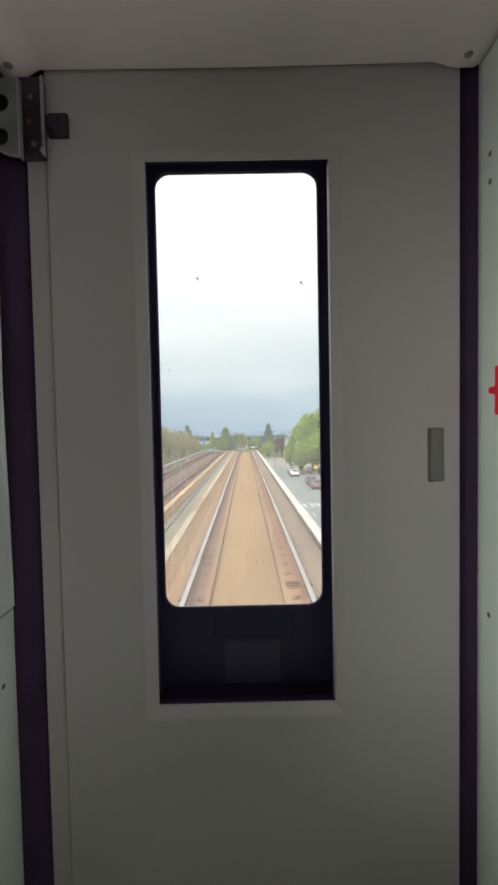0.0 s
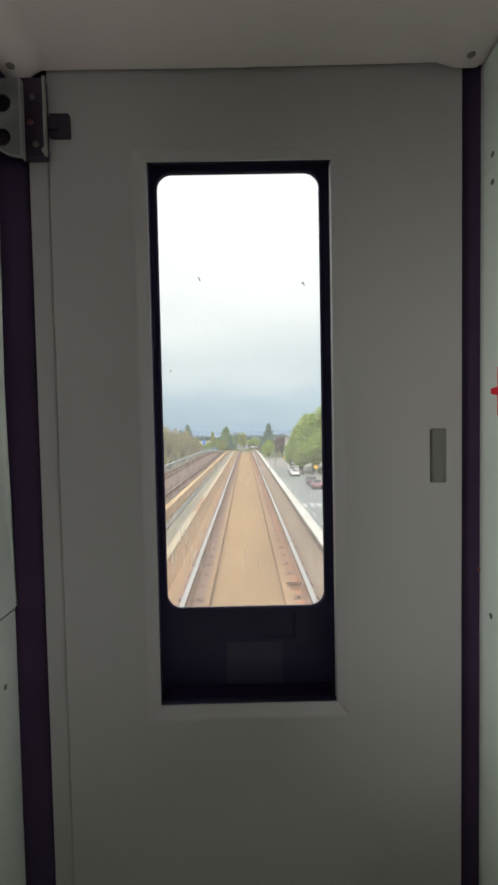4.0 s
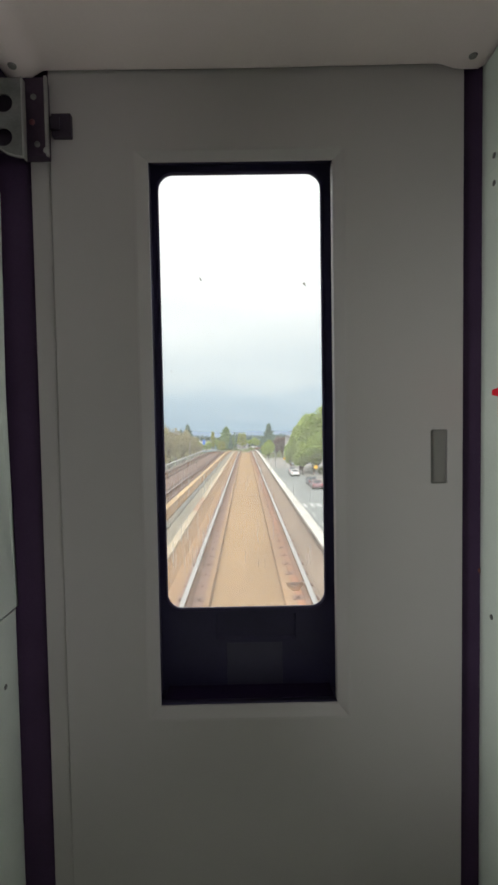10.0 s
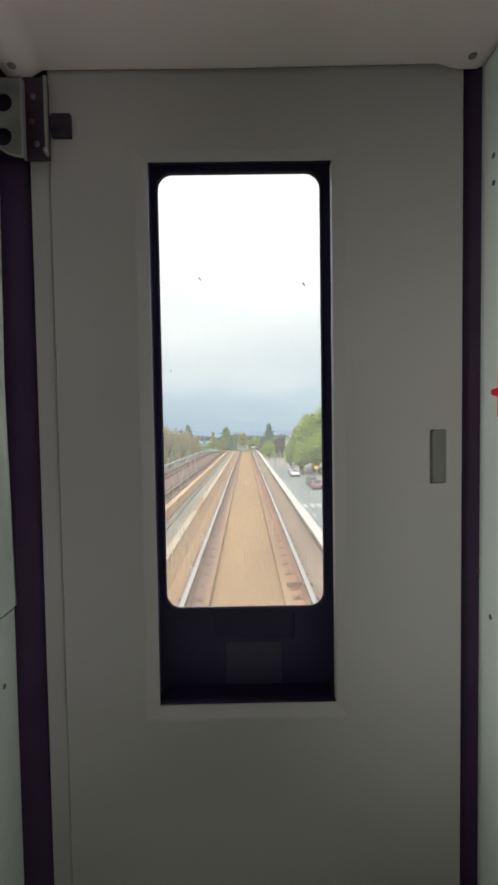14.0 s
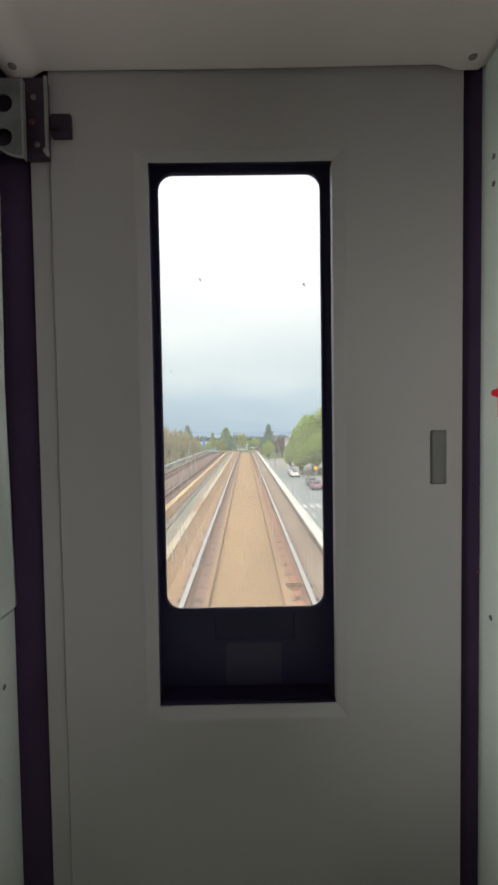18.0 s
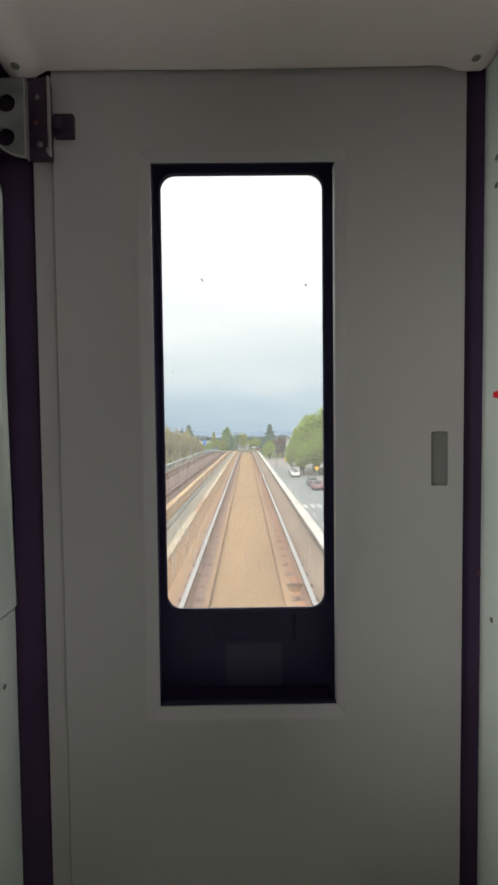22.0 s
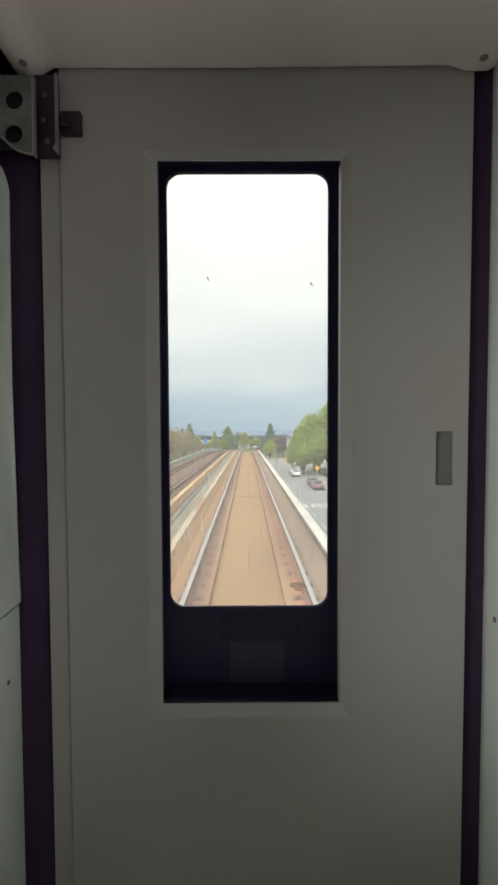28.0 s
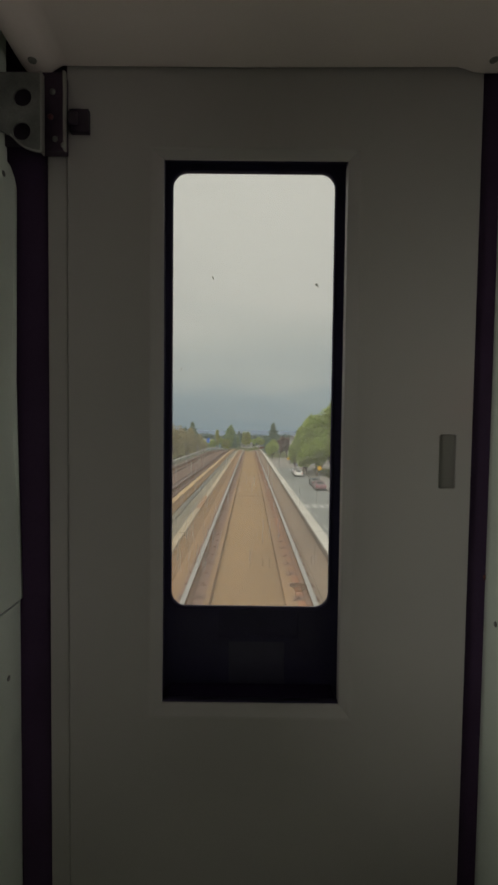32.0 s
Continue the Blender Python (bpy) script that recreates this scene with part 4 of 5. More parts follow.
strip("road", 2.4, 12.8, 0.03, 0.3, ASPHALT, "grey asphalt street beside the guideway", "road")
strip("pavement", 12.8, 16.4, 0.16, 0.4, PAVE, "pale concrete pavement with a kerb", "pavement")
strip("pavement_near", 0.2, 2.4, 0.16, 0.4, PAVE, "pale concrete strip under the guideway", "pavement")
strip("road_far", -16.0, -8.0, 0.03, 0.3, ASPHALT, "grey asphalt lane behind the guideway", "road")
strip("plaza", 6.8, 30, 0.06, 0.3, PAVE, "pale paved lot at the side of the street", "pavement", [126, 140, 160, 178])
marks = thing("lane_marking", "white painted dashes and a crossing on the street", "road marking", kind="structure")
for i in range(28):
    y = -60 + 6.5 * i
    if not 52 < y + 1.3 < 64:
        part("dash", swept([(7.55, 0.02), (7.70, 0.02), (7.70, 0.036), (7.55, 0.036)], [y, y + 2.6], ground_z, straight), LINE, marks)
for i in range(11):
    part("stripe", swept([(2.8 + 0.9 * i, 0.02), (3.25 + 0.9 * i, 0.02), (3.25 + 0.9 * i, 0.036), (2.8 + 0.9 * i, 0.036)], [57.4, 60.2], ground_z, straight), LINE, marks)
part("stop_line", swept([(2.8, 0.02), (7.4, 0.02), (7.4, 0.036), (2.8, 0.036)], [54.0, 54.5], ground_z, straight), LINE, marks)

# Far wooded hills; distance haze is put into their blue colour.
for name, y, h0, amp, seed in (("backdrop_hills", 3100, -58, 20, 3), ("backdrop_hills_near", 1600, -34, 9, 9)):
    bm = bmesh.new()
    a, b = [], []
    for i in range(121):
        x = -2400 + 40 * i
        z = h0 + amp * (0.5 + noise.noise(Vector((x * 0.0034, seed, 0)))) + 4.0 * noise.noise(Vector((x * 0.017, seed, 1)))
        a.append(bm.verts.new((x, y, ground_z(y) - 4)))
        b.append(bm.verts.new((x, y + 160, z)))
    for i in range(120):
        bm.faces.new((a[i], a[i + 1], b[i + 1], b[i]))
    solo(name, bm, HILL, "wooded hills on the horizon, tinted blue-green for haze", "hills", kind="structure", smooth=True)

# ---- trees ----


def limb(verts, faces, p, q, r0, r1, n=6):
    p, q = Vector(p), Vector(q)
    u = (q - p).normalized()
    s = u.cross(Vector((0.3, 0.9, 0.2))).normalized()
    t = u.cross(s)
    k = len(verts)
    for c, r in ((p, r0), (q, r1)):
        for i in range(n):
            a = 2 * math.pi * i / n
            verts.append(c + (s * math.cos(a) + t * math.sin(a)) * r)
    for i in range(n):
        j = (i + 1) % n
        faces.append((k + i, k + j, k + n + j, k + n + i))


def leaf_mesh(name, centres, size, rnd, material, droop=0.0):
    """Many small leaf clumps, each two crossed and bent quads."""
    verts, faces = [], []
    for c in centres:
        s = size * rnd.uniform(0.6, 1.4)
        for _ in range(2):
            u = Vector((rnd.gauss(0, 1), rnd.gauss(0, 1), rnd.gauss(0, 0.7) - droop)).normalized()
            v = u.cross(Vector((rnd.gauss(0, 1), rnd.gauss(0, 1), rnd.gauss(0, 1)))).normalized()
            k = len(verts)
            verts += [c - u * s, c + v * s * 0.55, c + u * s, c - v * s * 0.55]
            faces.append((k, k + 1, k + 2, k + 3))
    me = bpy.data.meshes.new(name)
    me.from_pydata([tuple(v) for v in verts], [], faces)
    me.materials.append(material)
    return me


def broad_tree(name, label, seed, mat, h, r, leaves, size, bare=0.0, stem=0.12):
    rnd = random.Random(seed)
    t = thing(name, label, "tree", "trees")
    verts, faces, tips = [], [], []
    fork = h * stem
    limb(verts, faces, (0, 0, -0.4), (0.1, 0, fork), r * 0.09, r * 0.06, 8)
    for i in range(9):
        a = 2.4 * i + rnd.uniform(-0.3, 0.3)
        lean = rnd.uniform(0.25, 0.95)
        q = Vector((math.cos(a) * r * lean * 0.8, math.sin(a) * r * lean * 0.8, fork + (h - fork) * rnd.uniform(0.35, 0.85) * (1.15 - 0.5 * lean)))
        m = Vector((0.1, 0, fork)).lerp(q, 0.5) + Vector((rnd.uniform(-0.3, 0.3), rnd.uniform(-0.3, 0.3), 0.5))
        limb(verts, faces, (0.1, 0, fork - 0.1), m, r * 0.045, r * 0.028)
        limb(verts, faces, m, q, r * 0.028, r * 0.01)
        tips.append(q)
        for _ in range(4 if not bare else 10):
            w = q + Vector((rnd.gauss(0, r * 0.28), rnd.gauss(0, r * 0.28), rnd.uniform(0.0, 0.3 if bare else 0.03) * (h - fork)))
            limb(verts, faces, m.lerp(q, rnd.uniform(0.3, 1)), w, r * 0.011, r * 0.003, 4)
            tips.append(w)
    me = bpy.data.meshes.new("trunk")
    me.from_pydata([tuple(v) for v in verts], [], faces)
    me.materials.append(BARK)
    new("trunk", me).parent = t
    cz, hz = fork + (h - fork) * 0.52, (h - fork) * 0.55
    lobes = [(Vector((0, 0, cz)), 0.72)]
    for i in range(11):
        a, e = 2.4 * i, rnd.uniform(-0.6, 1.0)
        lobes.append((Vector((math.cos(a) * math.cos(e) * r * 0.62, math.sin(a) * math.cos(e) * r * 0.62, cz + math.sin(e) * hz * 0.6)), rnd.uniform(0.28, 0.46)))
    cs = []
    while len(cs) < leaves:
        c, k = rnd.choice(lobes)
        d = Vector((rnd.gauss(0, 1), rnd.gauss(0, 1), rnd.gauss(0, 1))).normalized() * (rnd.random() ** 0.4) * k
        p = c + Vector((d.x * r, d.y * r, d.z * hz))
        if p.z > fork * 0.7 and rnd.random() > bare:
            cs.append(p)
        elif bare and rnd.random() < 0.02:
            cs.append(p)
    new("crown", leaf_mesh("crown", cs, size, rnd, mat)).parent = t
    return t


def conifer(name, label, seed, mat, h, r, leaves, size):
    rnd = random.Random(seed)
    t = thing(name, label, "tree", "trees")
    verts, faces = [], []
    limb(verts, faces, (0, 0, -0.4), (0, 0, h * 0.55), r * 0.11, r * 0.06, 8)
    limb(verts, faces, (0, 0, h * 0.55), (0, 0, h), r * 0.06, 0.02, 6)
    boughs = []
    for i in range(60):
        k = 0.12 + 0.86 * (i / 60)
        a = 2.4 * i
        ln = r * (1 - k) ** 0.8 * rnd.uniform(0.65, 1.1) + 0.12
        p, q = Vector((0, 0, h * k)), Vector((math.cos(a) * ln, math.sin(a) * ln, h * k - ln * 0.28))
        limb(verts, faces, p, q, r * 0.018, r * 0.004, 4)
        boughs.append((p, q, ln))
    me = bpy.data.meshes.new("trunk")
    me.from_pydata([tuple(v) for v in verts], [], faces)
    me.materials.append(BARK)
    new("trunk", me).parent = t
    cs = []
    for _ in range(leaves):
        p, q, ln = rnd.choices(boughs, weights=[b[2] for b in boughs])[0]
        c = p.lerp(q, rnd.random() ** 0.6) + Vector((rnd.gauss(0, ln * 0.12), rnd.gauss(0, ln * 0.12), rnd.gauss(0, 0.12) - 0.06))
        cs.append(c)
    new("crown", leaf_mesh("crown", cs, size, rnd, mat, 0.5)).parent = t
    return t


KINDS = {
    "green": broad_tree("broadleaf_tree", "broadleaf tree in fresh bright spring green", 1, LEAF_A, 10, 4.4, 24000, 0.22, 0.0, 0.03),
    "green2": broad_tree("broadleaf_tree", "rounded tree with fresh spring green leaves", 2, LEAF_A, 8, 3.2, 6500, 0.24),
    "yellow": broad_tree("broadleaf_tree", "young tree with yellow-green new leaves", 3, LEAF_E, 7.5, 2.2, 1800, 0.26),
    "brown": broad_tree("budding_tree", "half-bare tree with brownish buds", 4, LEAF_C, 10, 4.0, 2600, 0.20, 0.4),
    "plum": broad_tree("plum_tree", "dark purple-leaved plum tree", 5, LEAF_D, 6.7, 2.8, 2200, 0.24),
    "fir": conifer("conifer", "tall dark green conifer", 6, LEAF_B, 12, 2.6, 2600, 0.30),
    "cone": conifer("conifer", "broad conical tree in fresh mid green", 8, LEAF_G, 12, 3.6, 4200, 0.34),
    "fir2": conifer("conifer", "dark green conifer with a narrow crown", 7, LEAF_B, 10, 1.9, 2000, 0.28),
}
TREES = [  # kind, x, y, height and breadth over the kind's own
    ("green", 20.0, 108, 1.76, 1.85), ("green", 18.1, 118, 1.52, 1.11), ("green2", 13.1, 112, 1.39, 0.85), ("green2", 10.7, 110, 1.12, 0.46), ("green2", 14.7, 101, 1.18, 1.00), ("green2", 12.8, 104, 0.96, 0.71), ("green2", 8.2, 168, 0.92, 0.83), ("plum", 14.0, 178, 1.34, 1.00),
    ("plum", 12.7, 190, 1.16, 0.66), ("fir", 10.7, 215, 1.22, 1.89), ("fir2", 10.5, 310, 0.88, 1.58), ("green2", 6.8, 310, 0.91, 1.05), ("green2", 2.4, 330, 0.70, 1.12), ("cone", -12.3, 300, 1.24, 2.1),
    ("fir2", -7.1, 310, 1.14, 0.99), ("fir2", -8.8, 280, 0.98, 1.07), ("yellow", -2.0, 270, 1.40, 1.34), ("green2", 0.0, 340, 0.78, 1.03), ("green2", -5.0, 320, 0.71, 0.97), ("fir", -37.0, 300, 1.40, 2.38),
    ("fir2", -42.7, 310, 1.40, 1.38), ("yellow", -16.6, 240, 1.49, 0.53), ("green2", -16.0, 260, 0.91, 0.79), ("green2", -18.9, 230, 0.80, 0.87), ("yellow", -12.2, 240, 0.84, 1.06), ("green2", -25.4, 250, 0.73, 0.95),
    ("brown", -16.3, 100, 1.12, 0.67), ("brown", -15.2, 112, 1.07, 0.68), ("brown", -13.7, 120, 0.92, 0.55), ("brown", -16.9, 92, 1.14, 0.67), ("brown", -13.9, 140, 0.70, 0.34), ("brown", -20.7, 140, 1.02, 0.76),
    ("fir2", 5.5, 350, 0.96, 0.89), ("fir2", 30.9, 345, 0.75, 1.10), ("yellow", 39.5, 380, 1.10, 2.09), ("green2", 25.7, 380, 0.63, 1.72), ("fir2", 45.7, 390, 0.91, 1.49), ("green2", 51.7, 385, 1.14, 2.04),
    ("green2", -15.0, 20, 0.7, 0.9), ("green2", -14.0, -15, 0.7, 0.9), ("brown", -15.0, -45, 0.9, 0.8), ("green", 18.0, 40, 1.3, 1.0), ("green", 17.5, 5, 1.5, 1.1), ("green", 18.5, -40, 1.4, 1.0),
    ("fir", 44.0, 270, 1.5, 1.3), ("green2", 62.0, 330, 0.9, 1.0), ("green2", 70.0, 372, 1.0, 1.2), ("green2", 54.0, 376, 0.9, 1.1), ("yellow", 47.0, 384, 1.0, 1.2), ("yellow", 38.0, 388, 1.1, 1.3), ("yellow", 62.0, 386, 1.1, 1.3), ("yellow", 14.0, 308, 0.8, 1.1),
]
rnd = random.Random(12)
for kind, x, y, hz, wd in TREES:
    copy_thing(KINDS[kind], Matrix.Translation((x, y, ground_z(y))) @ Matrix.Rotation(rnd.uniform(0, 6.28), 4, "Z") @ Matrix.Diagonal((wd, wd, hz, 1)))
for i, k in enumerate(KINDS.values()):
    k.matrix_basis = Matrix.Translation((-58 - 8 * i, 40 + 17 * i, ground_z(40 + 17 * i)))

# Far belt of woods, its bluish green tinted for distance haze.
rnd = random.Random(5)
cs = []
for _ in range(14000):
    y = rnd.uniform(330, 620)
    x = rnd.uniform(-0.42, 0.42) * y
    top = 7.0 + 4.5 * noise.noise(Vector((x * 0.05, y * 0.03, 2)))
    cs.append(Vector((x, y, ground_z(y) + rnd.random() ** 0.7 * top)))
tagged(new("far_woods", leaf_mesh("far_woods", cs, 1.0, rnd, LEAF_F)), "distant belt of dark green woods, tinted for haze", "woods", kind="stuff")

# ---- houses ----


def house(x, y, w, d, h, wall, roof, label, turn=0.0, rise=1.6):
    t = thing("house", label, "house", "houses", at=(x, y, ground_z(y)))
    t.rotation_euler = (0, 0, turn)
    part("wall", boxed(-w / 2, w / 2, -d / 2, d / 2, -0.6, h), wall, t)
    bm = bmesh.new()
    o = 0.4
    a = [bm.verts.new(p) for p in ((-w / 2 - o, -d / 2 - o, h), (w / 2 + o, -d / 2 - o, h), (w / 2 + o, d / 2 + o, h), (-w / 2 - o, d / 2 + o, h), (-w / 2 - o, 0, h + rise), (w / 2 + o, 0, h + rise))]
    for f in ((0, 1, 5, 4), (2, 3, 4, 5), (0, 4, 3), (1, 2, 5), (3, 2, 1, 0)):
        bm.faces.new([a[i] for i in f])
    part("roof", bm, roof, t)
    n = max(2, int(w / 2.6))
    for fl in range(max(1, int(h / 2.8))):
        for i in range(n):
            cx, cz = -w / 2 + w * (i + 0.5) / n, 1.5 + 2.8 * fl
            win = part("window", boxed(cx - 0.62, cx + 0.62, -d / 2 - 0.06, -d / 2 + 0.02, cz - 0.7, cz + 0.7, bevel=0.02, seg=1), STUCCO, t)
            part("pane", boxed(cx - 0.5, cx + 0.5, -d / 2 - 0.075, -d / 2 - 0.062, cz - 0.58, cz + 0.58), PANE, win)
    return t


house(17.5, 142, 9, 10, 8.4, STUCCO, ROOFGREY, "white three-storey stucco house behind the street trees", 0.1, 0.5)
house(31.0, 352, 16, 9, 4.6, TANWALL, ROOF, "low house with a clay-red roof", 0.0)
house(-20.5, 48, 10, 9, 7.5, TANWALL, ROOF, "tan house with an orange-red roof behind trees", 0.15)
house(12.5, 362, 9, 7, 4.0, STUCCO, ROOFGREY, "small white house among the trees", 0.2)
house(-1.8, 300, 6.4, 7, 2.7, STUCCO, ROOFGREY, "small low white house beyond the guideway", -0.1, 0.9)
house(-21.5, 262, 10, 7, 4.4, PALEBLUE, ROOFGREY, "pale turquoise building beyond the trees", 0.1)
house(-46.0, 150, 9, 7, 4.2, STUCCO, ROOF, "small pale house with a red roof", 0.1)

# ---- parked cars ----


def car_paint(name, c):
    m = paint(name, c, 0.3, 0.2, var=0.03, scale=2, grain=30, bump=0)
    m.node_tree.nodes["Principled BSDF"].inputs["Coat Weight"].default_value = 0.6
    return m


LAMP_RED = paint("tail_lamp_lens", (0.5, 0.02, 0.02), 0.25, var=0.03, bump=0)
SILVER = car_paint("silver_car_paint", (0.55, 0.57, 0.6))
DARKCAR = car_paint("dark_grey_car_paint", (0.09, 0.10, 0.12))
WHITECAR = car_paint("white_car_paint", (0.8, 0.8, 0.79))
REDCAR = car_paint("red_car_paint", (0.5, 0.03, 0.03))
MAROON = car_paint("maroon_car_paint", (0.22, 0.11, 0.13))
BLUECAR = car_paint("blue_car_paint", (0.05, 0.10, 0.25))


def car(mat, label, x, y, turn=0.0):
    t = thing("car", label, "car", "parked cars", at=(x, y, ground_z(y) + 0.03))
    t.rotation_euler = (-0.03, 0, turn)
    side = [(-2.15, 0.35), (-2.2, 0.62), (-2.1, 0.92), (-1.25, 1.0), (-0.6, 1.42), (0.75, 1.45), (1.55, 1.05), (2.1, 0.98), (2.2, 0.7), (2.15, 0.35)]
    bm = bmesh.new()
    cols = []
    for wx, pull in ((-0.86, 0.93), (-0.78, 1.0), (0.78, 1.0), (0.86, 0.93)):
        cols.append([bm.verts.new((wx * (1 if z < 1.03 else 0.82), yy * pull, z if z < 1.03 else z * (0.99 if pull < 1 else 1))) for yy, z in side])
    for a, b in zip(cols, cols[1:]):
        for i in range(len(side)):
            j = (i + 1) % len(side)
            bm.faces.new((a[i], a[j], b[j], b[i]))
    bm.faces.new(cols[0])
    bm.faces.new(cols[-1][::-1])
    bmesh.ops.bevel(bm, geom=bm.edges[:], offset=0.03, segments=1, affect="EDGES")
    part("body", bm, mat, t)
    part("rear_window", rings([[(-0.6, -1.27, 1.06), (0.6, -1.27, 1.06), (0.54, -0.72, 1.40), (-0.54, -0.72, 1.40)], [(-0.58, -1.30, 1.08), (0.58, -1.30, 1.08), (0.52, -0.76, 1.41), (-0.52, -0.76, 1.41)]], True), PANE, t)
    part("windscreen", rings([[(-0.6, 1.48, 1.10), (0.6, 1.48, 1.10), (0.54, 0.84, 1.42), (-0.54, 0.84, 1.42)], [(-0.58, 1.51, 1.12), (0.58, 1.51, 1.12), (0.52, 0.88, 1.43), (-0.52, 0.88, 1.43)]], True), PANE, t)
    for s in (-1, 1):
        part("side_window", rings([[(s * 0.80, -0.95, 1.05), (s * 0.80, 1.3, 1.05), (s * 0.72, 0.7, 1.38), (s * 0.72, -0.55, 1.38)], [(s * 0.83, -0.92, 1.07), (s * 0.83, 1.25, 1.07), (s * 0.735, 0.68, 1.37), (s * 0.735, -0.53, 1.37)]], True), PANE, t)
        part("tail_lamp", boxed(*sorted((s * 0.55, s * 0.80)), -2.17, -2.05, 0.72, 0.88, bevel=0.02), LAMP_RED, t)
        for yy in (-1.35, 1.35):
            part("wheel", cyl(bmesh.new(), (s * 0.68, yy, 0.31), (s * 0.88, yy, 0.31), 0.31, n=20), TYRE, t)
    return t


car(WHITECAR, "white saloon car parked at the kerb", 10.6, 101.0)
car(SILVER, "silver car parked at the kerb", 10.7, 107.5)
car(MAROON, "maroon car parked at the kerb", 11.7, 77.0)
car(DARKCAR, "dark grey car parked at the kerb", 11.8, 83.0)
car(BLUECAR, "dark blue car parked at the kerb", 11.5, 34.0)
car(REDCAR, "red car waiting at the crossing", 5.2, 41.0)
car(REDCAR, "red car waiting behind another", 5.2, 34.5)
car(WHITECAR, "white car on the street", 9.4, 36.0, math.pi)
car(SILVER, "silver car on the paved lot", 15.0, 131.0, 0.9)

# ---- street furniture ----


def sign_post(name, label, x, y, h, w, face, tall=1.0, turned=0.0):
    t = thing(name, label, "sign", at=(x, y, ground_z(y)))
    part("post", cyl(bmesh.new(), (0, 0, -0.3), (0, 0, h), 0.05, n=10), GALV, t)
    p = part("face", sheet(rounded(-w / 2, w / 2, h - w * tall, h, 0.06, 3), [], -0.075, -0.052, 0.003), face, t)
    if turned:
        c = Vector((0, 0, h - w / 2))
        for v in p.data.vertices:
            v.co = c + Matrix.Rotation(turned, 3, "Y") @ (v.co - c)
    return t


sign_post("warning_sign", "yellow diamond warning sign on a post", 12.3, 81, 3.6, 0.62, YELLOW, 1.0, radians(45))
sign_post("warning_sign", "yellow diamond warning sign by the paved lot", 10.8, 130, 2.6, 0.62, YELLOW, 1.0, radians(45))
track_sign = thing("track_sign", "small blue sign on a post at the far deck edge", "sign", at=(-4.95, 55, rail_z(55) - 0.11))
part("post", cyl(bmesh.new(), (0, 0, 0), (0, 0, 1.75), 0.03, n=8), GALV, track_sign)
part("face", sheet(rounded(-0.16, 0.16, 1.20, 1.74, 0.03, 3), [], -0.055, -0.032, 0.003), BLUE, track_sign)


def street_lamp(x, y, h, arm):
    t = thing("street_lamp", "grey steel street lamp with a curved arm", "street lamp", "street lamps", at=(x, y, ground_z(y)))
    part("pole", cyl(bmesh.new(), (0, 0, -0.3), (0, 0, h), 0.11, 0.06, 10), GALV, t)
    bm = bmesh.new()
    pts = [Vector((0, 0, h - 0.1)), Vector((arm * 0.35, 0, h + 0.35)), Vector((arm, 0, h + 0.5))]
    for a, b in zip(pts, pts[1:]):
        cyl(bm, a, b, 0.05, 0.04, 8)
    part("arm", bm, GALV, t)
    part("head", boxed(*sorted((arm, arm + math.copysign(0.7, arm))), -0.15, 0.15, h + 0.42, h + 0.56, bevel=0.04), GALV, t)


street_lamp(8.4, 131, 5.6, 1.0)
street_lamp(13.6, 57, 7.5, -2.0)
street_lamp(13.4, 12, 7.5, -2.0)
street_lamp(-9.5, -30, 8.0, 1.6)

signal = thing("traffic_signal", "traffic signal on a mast arm showing green", "traffic light", at=(13.9, 46, ground_z(46)))
part("pole", cyl(bmesh.new(), (0, 0, -0.3), (0, 0, 6.3), 0.12, 0.09, 10), GALV, signal)
part("arm", cyl(bmesh.new(), (0, 0, 6.1), (-4.2, 0, 6.4), 0.07, 0.05, 8), GALV, signal)
hd = part("head", boxed(-3.6, -3.25, -0.16, 0.1, 5.55, 6.75, bevel=0.04), LATCH, signal)
for z, m in ((6.5, LAMP_RED), (6.15, YELLOW), (5.8, GREENLAMP)):
    part("lens", cyl(bmesh.new(), (-3.425, -0.19, z), (-3.425, -0.155, z), 0.13, n=16), m, hd)

# ---- the tunnel mouth at the end of the bend ----
PORTAL = paint("portal_concrete", (0.258, 0.252, 0.230), 0.9, var=0.12, scale=0.4, grain=8, bump=0.2, second=(0.190, 0.185, 0.168))
DARKIN = paint("tunnel_shade_lining", (0.05, 0.05, 0.055), 0.9, var=0.15, scale=0.5, grain=8, bump=0.1)
FENCE = paint("red_brown_fence", (0.20, 0.085, 0.07), 0.8, var=0.12, scale=1.5, grain=20, bump=0.1)
portal = thing("tunnel_portal", "twin concrete tunnel mouth with a fenced road deck above", "tunnel", at=(track_x(336), 336, rail_z(336)))
portal.rotation_euler = (0, 0, -math.atan(0.4857))
TOP = ground_z(336) - rail_z(336)                # height of the street over the rails
part("wall", boxed(2.1, 2.9, 0, 30, -1.2, TOP, bevel=0.05), PORTAL, portal)
part("wall", boxed(-6.9, -6.1, 0, 30, -1.2, TOP, bevel=0.05), PORTAL, portal)
part("pillar", boxed(-2.2, -1.7, 0.1, 30, -1.2, 4.9, bevel=0.05), PORTAL, portal)
part("roof_slab", boxed(-7.0, 3.0, -0.2, 30, 4.9, TOP + 0.15, bevel=0.06), PORTAL, portal)
part("fascia", sheet([(-1.7, TOP - 0.1), (-1.7, 4.9), (0.1, 3.8), (2.1, 4.9), (2.1, TOP - 0.1)], [], 0.15, 0.55), PORTAL, portal, "pale concrete fascia with a V-shaped lower edge")
part("fascia", sheet([(-6.1, TOP - 0.1), (-6.1, 4.9), (-4.0, 3.8), (-2.2, 4.9), (-2.2, TOP - 0.1)], [], 0.15, 0.55), PORTAL, portal)
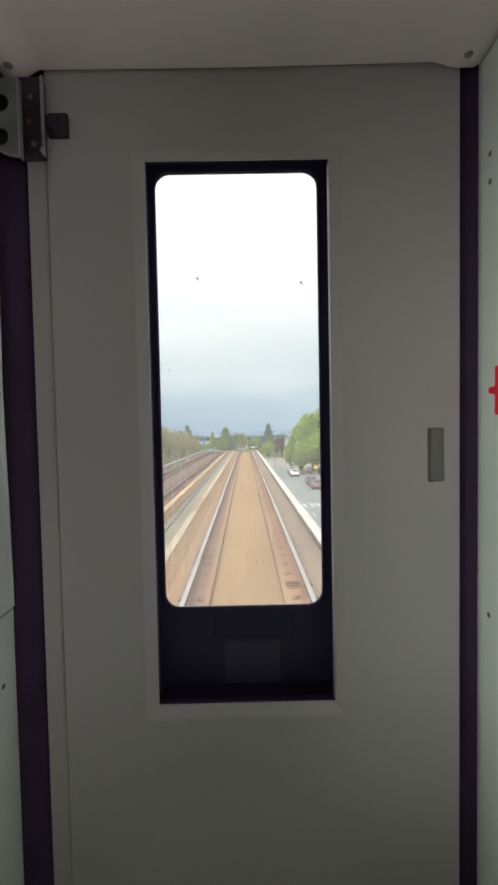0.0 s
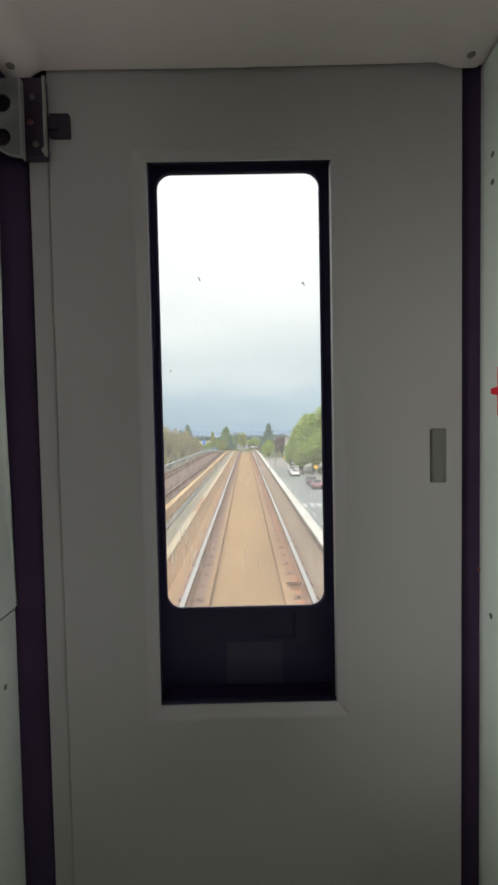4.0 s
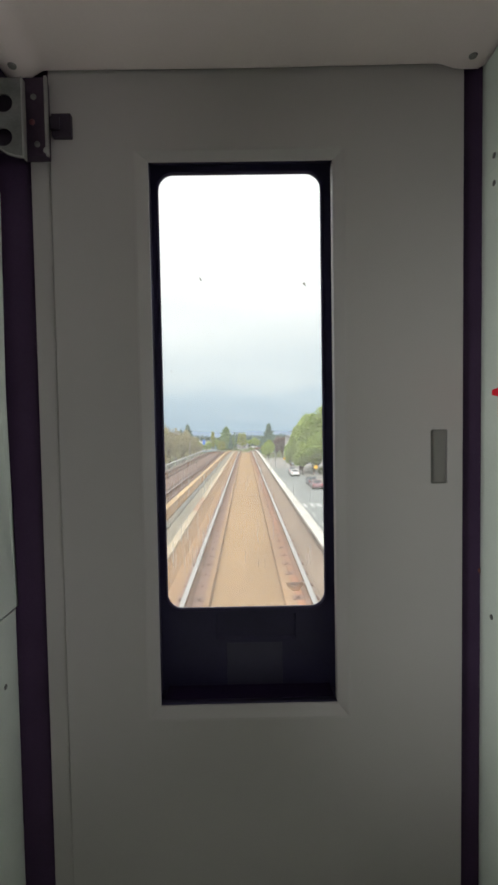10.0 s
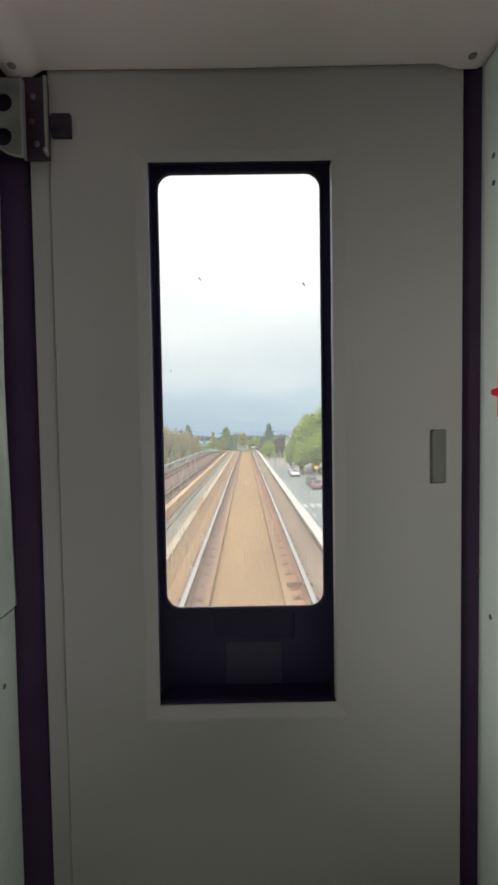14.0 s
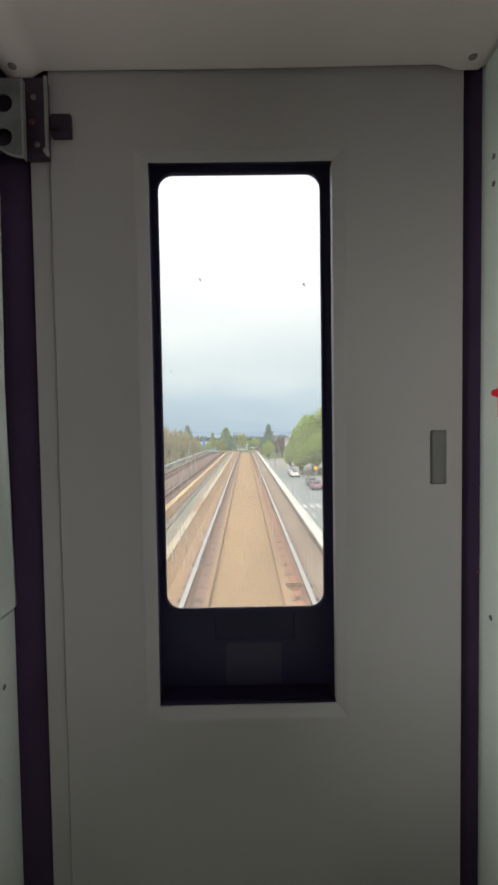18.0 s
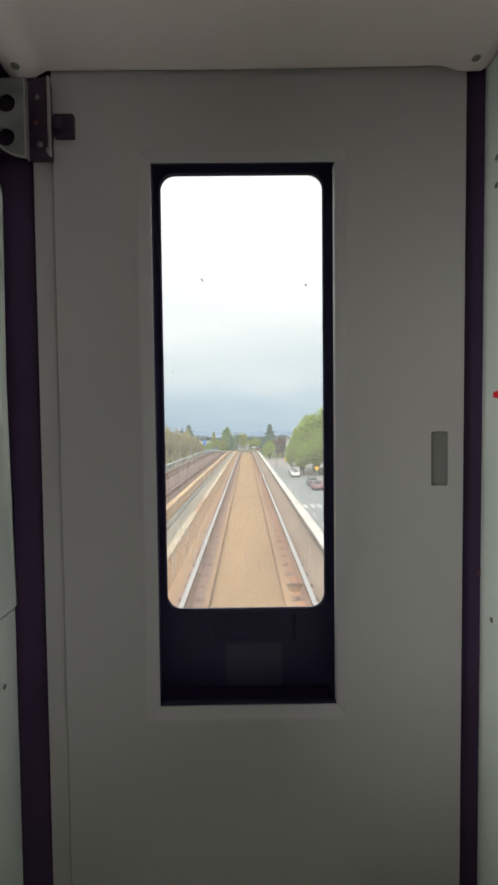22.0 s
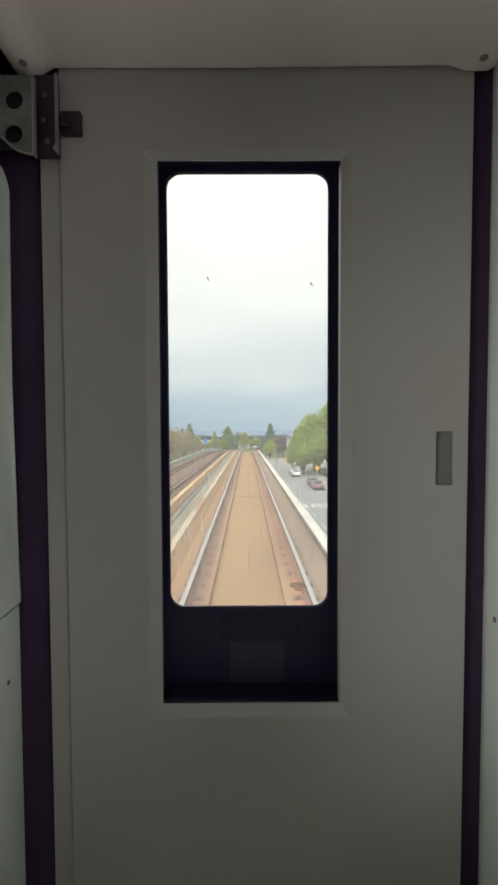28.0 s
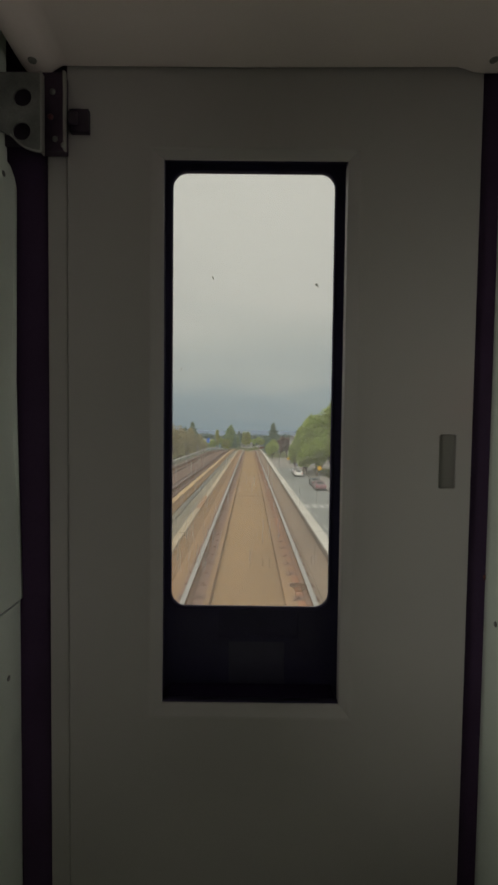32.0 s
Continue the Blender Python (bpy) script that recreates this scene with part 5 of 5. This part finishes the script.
# Near-black end wall and bed put the tunnel's darkness into their colour.
part("lining", boxed(-6.08, 2.08, 29.0, 29.9, -1.0, 4.88), DARKIN, portal)
part("track_bed", boxed(-6.08, 2.08, 0.3, 29.0, -1.0, -0.2), DARKIN, portal)
part("sign", boxed(-2.35, -1.55, 0.02, 0.08, 3.5, 4.5, bevel=0.02), STUCCO, portal, "blank white notice board")
for i in range(50):
    x = -6.95 + 0.2 * i
    part("fence_board", boxed(x, x + 0.175, -0.16, -0.10, TOP + 0.0, TOP + 1.3), FENCE, portal)
for i in range(9):
    part("hand_post", boxed(-1.99, -1.92, -1.0 - 1.2 * i, -0.93 - 1.2 * i, -0.27, 1.1), COVER, portal)
part("hand_bar", boxed(-2.0, -1.91, -10.7, 0.08, 1.1, 1.18, bevel=0.02), COVER, portal)

# Retaining walls with board fences along the cutting.
for x0, x1, nm in ((2.3, 2.7, "wall_cutting_right"), (-6.75, -6.35, "wall_cutting_left")):
    cut = thing(nm, "pale concrete retaining wall with a red-brown fence on top", "wall", kind="structure")
    for k in range(14):
        y0 = 196 + 10 * k
        h0, h1 = [ground_z(y) - rail_z(y) + 0.5 for y in (y0 + 0.02, y0 + 9.98)]
        loops = [[(track_x(y) + a, y, rail_z(y) + z) for a, z in ((x0, -1.0), (x1, -1.0), (x1, h), (x0, h))] for y, h in ((y0 + 0.02, max(h0, 0.2)), (y0 + 9.98, max(h1, 0.2)))]
        bm = rings(loops, True)
        bm.verts.ensure_lookup_table()
        bm.faces.new(bm.verts[:4][::-1])
        part("wall_panel", bm, PORTAL, cut)
        if k > 5:
            loops = [[(track_x(y) + (x0 + x1) / 2 + a, y, rail_z(y) + h + z) for a, z in ((-0.03, 0.0), (0.03, 0.0), (0.03, 1.4), (-0.03, 1.4))] for y, h in ((y0 + 0.05, h0), (y0 + 9.95, h1))]
            part("fence_panel", rings(loops, True), FENCE, cut)
for x, y in ((46.0, 352), (58.0, 356), (36.0, 350)):
    street_lamp(x, y, 9.0, 1.8)
car(WHITECAR, "white car parked above the tunnel mouth", 44.0, 368.0, 1.2)
car(SILVER, "silver car parked above the tunnel mouth", 50.0, 366.0, 1.2)
car(WHITECAR, "white car parked beside others above the tunnel", 38.0, 371.0, 1.2)
for x, y, c, lab in ((6.0, 318, WHITECAR, "white van-like car in the lot beside the cutting"), (10.0, 323, SILVER, "silver car in the lot beside the cutting"), (14.0, 328, REDCAR, "red car in the lot beside the cutting")):
    car(c, lab, x, y, 0.6)
for side, x, y, m, lab in ((1, 2.27, 322.0, BLUE, "small blue sign on the cutting wall"), (1, 2.27, 250.0, ORANGE, "orange board on the cutting wall"), (-1, -6.32, 290.0, ORANGE, "orange board on the far cutting wall")):
    board = thing("wall_sign", lab, "sign", "signs in the cutting", at=(track_x(y) + x, y, rail_z(y) + 0.5))
    board.rotation_euler = (0, 0, -math.atan((y - 165) / 350))
    part("face", boxed(-0.02, 0.02, -0.28, 0.28, 0.0, 0.9, bevel=0.006), m, board)
    part("frame", boxed(*sorted((side * 0.021, side * 0.035)), -0.31, 0.31, -0.03, 0.93), GALV, board)


def banner_lamp(x, y):
    t = thing("banner_lamp", "street lamp with a white globe and a blue and white banner", "street lamp", "banner lamps", at=(x, y, ground_z(y)))
    part("pole", cyl(bmesh.new(), (0, 0, -0.3), (0, 0, 4.2), 0.07, 0.05, 10), GALV, t)
    part("globe", dome(bmesh.new(), (0, 0, 4.42), 0.24, 1.0, "z"), STUCCO, t, "white glass globe", True)
    part("banner", boxed(0.10, 0.62, -0.01, 0.01, 2.5, 3.9), BLUE, t, "blue banner")
    part("banner_panel", boxed(0.14, 0.58, -0.018, -0.0105, 2.9, 3.5), STUCCO, t, "white field of the banner")
    part("arm", cyl(bmesh.new(), (0, 0, 3.92), (0.64, 0, 3.92), 0.02, n=8), GALV, t)


for x, y in ((34.0, 360), (41.0, 358), (48.5, 355), (56.0, 352)):
    banner_lamp(x, y)
house(58.0, 408, 34, 12, 5.0, TANWALL, ROOF, "long low building with a red tiled roof", 0.1, 1.8)
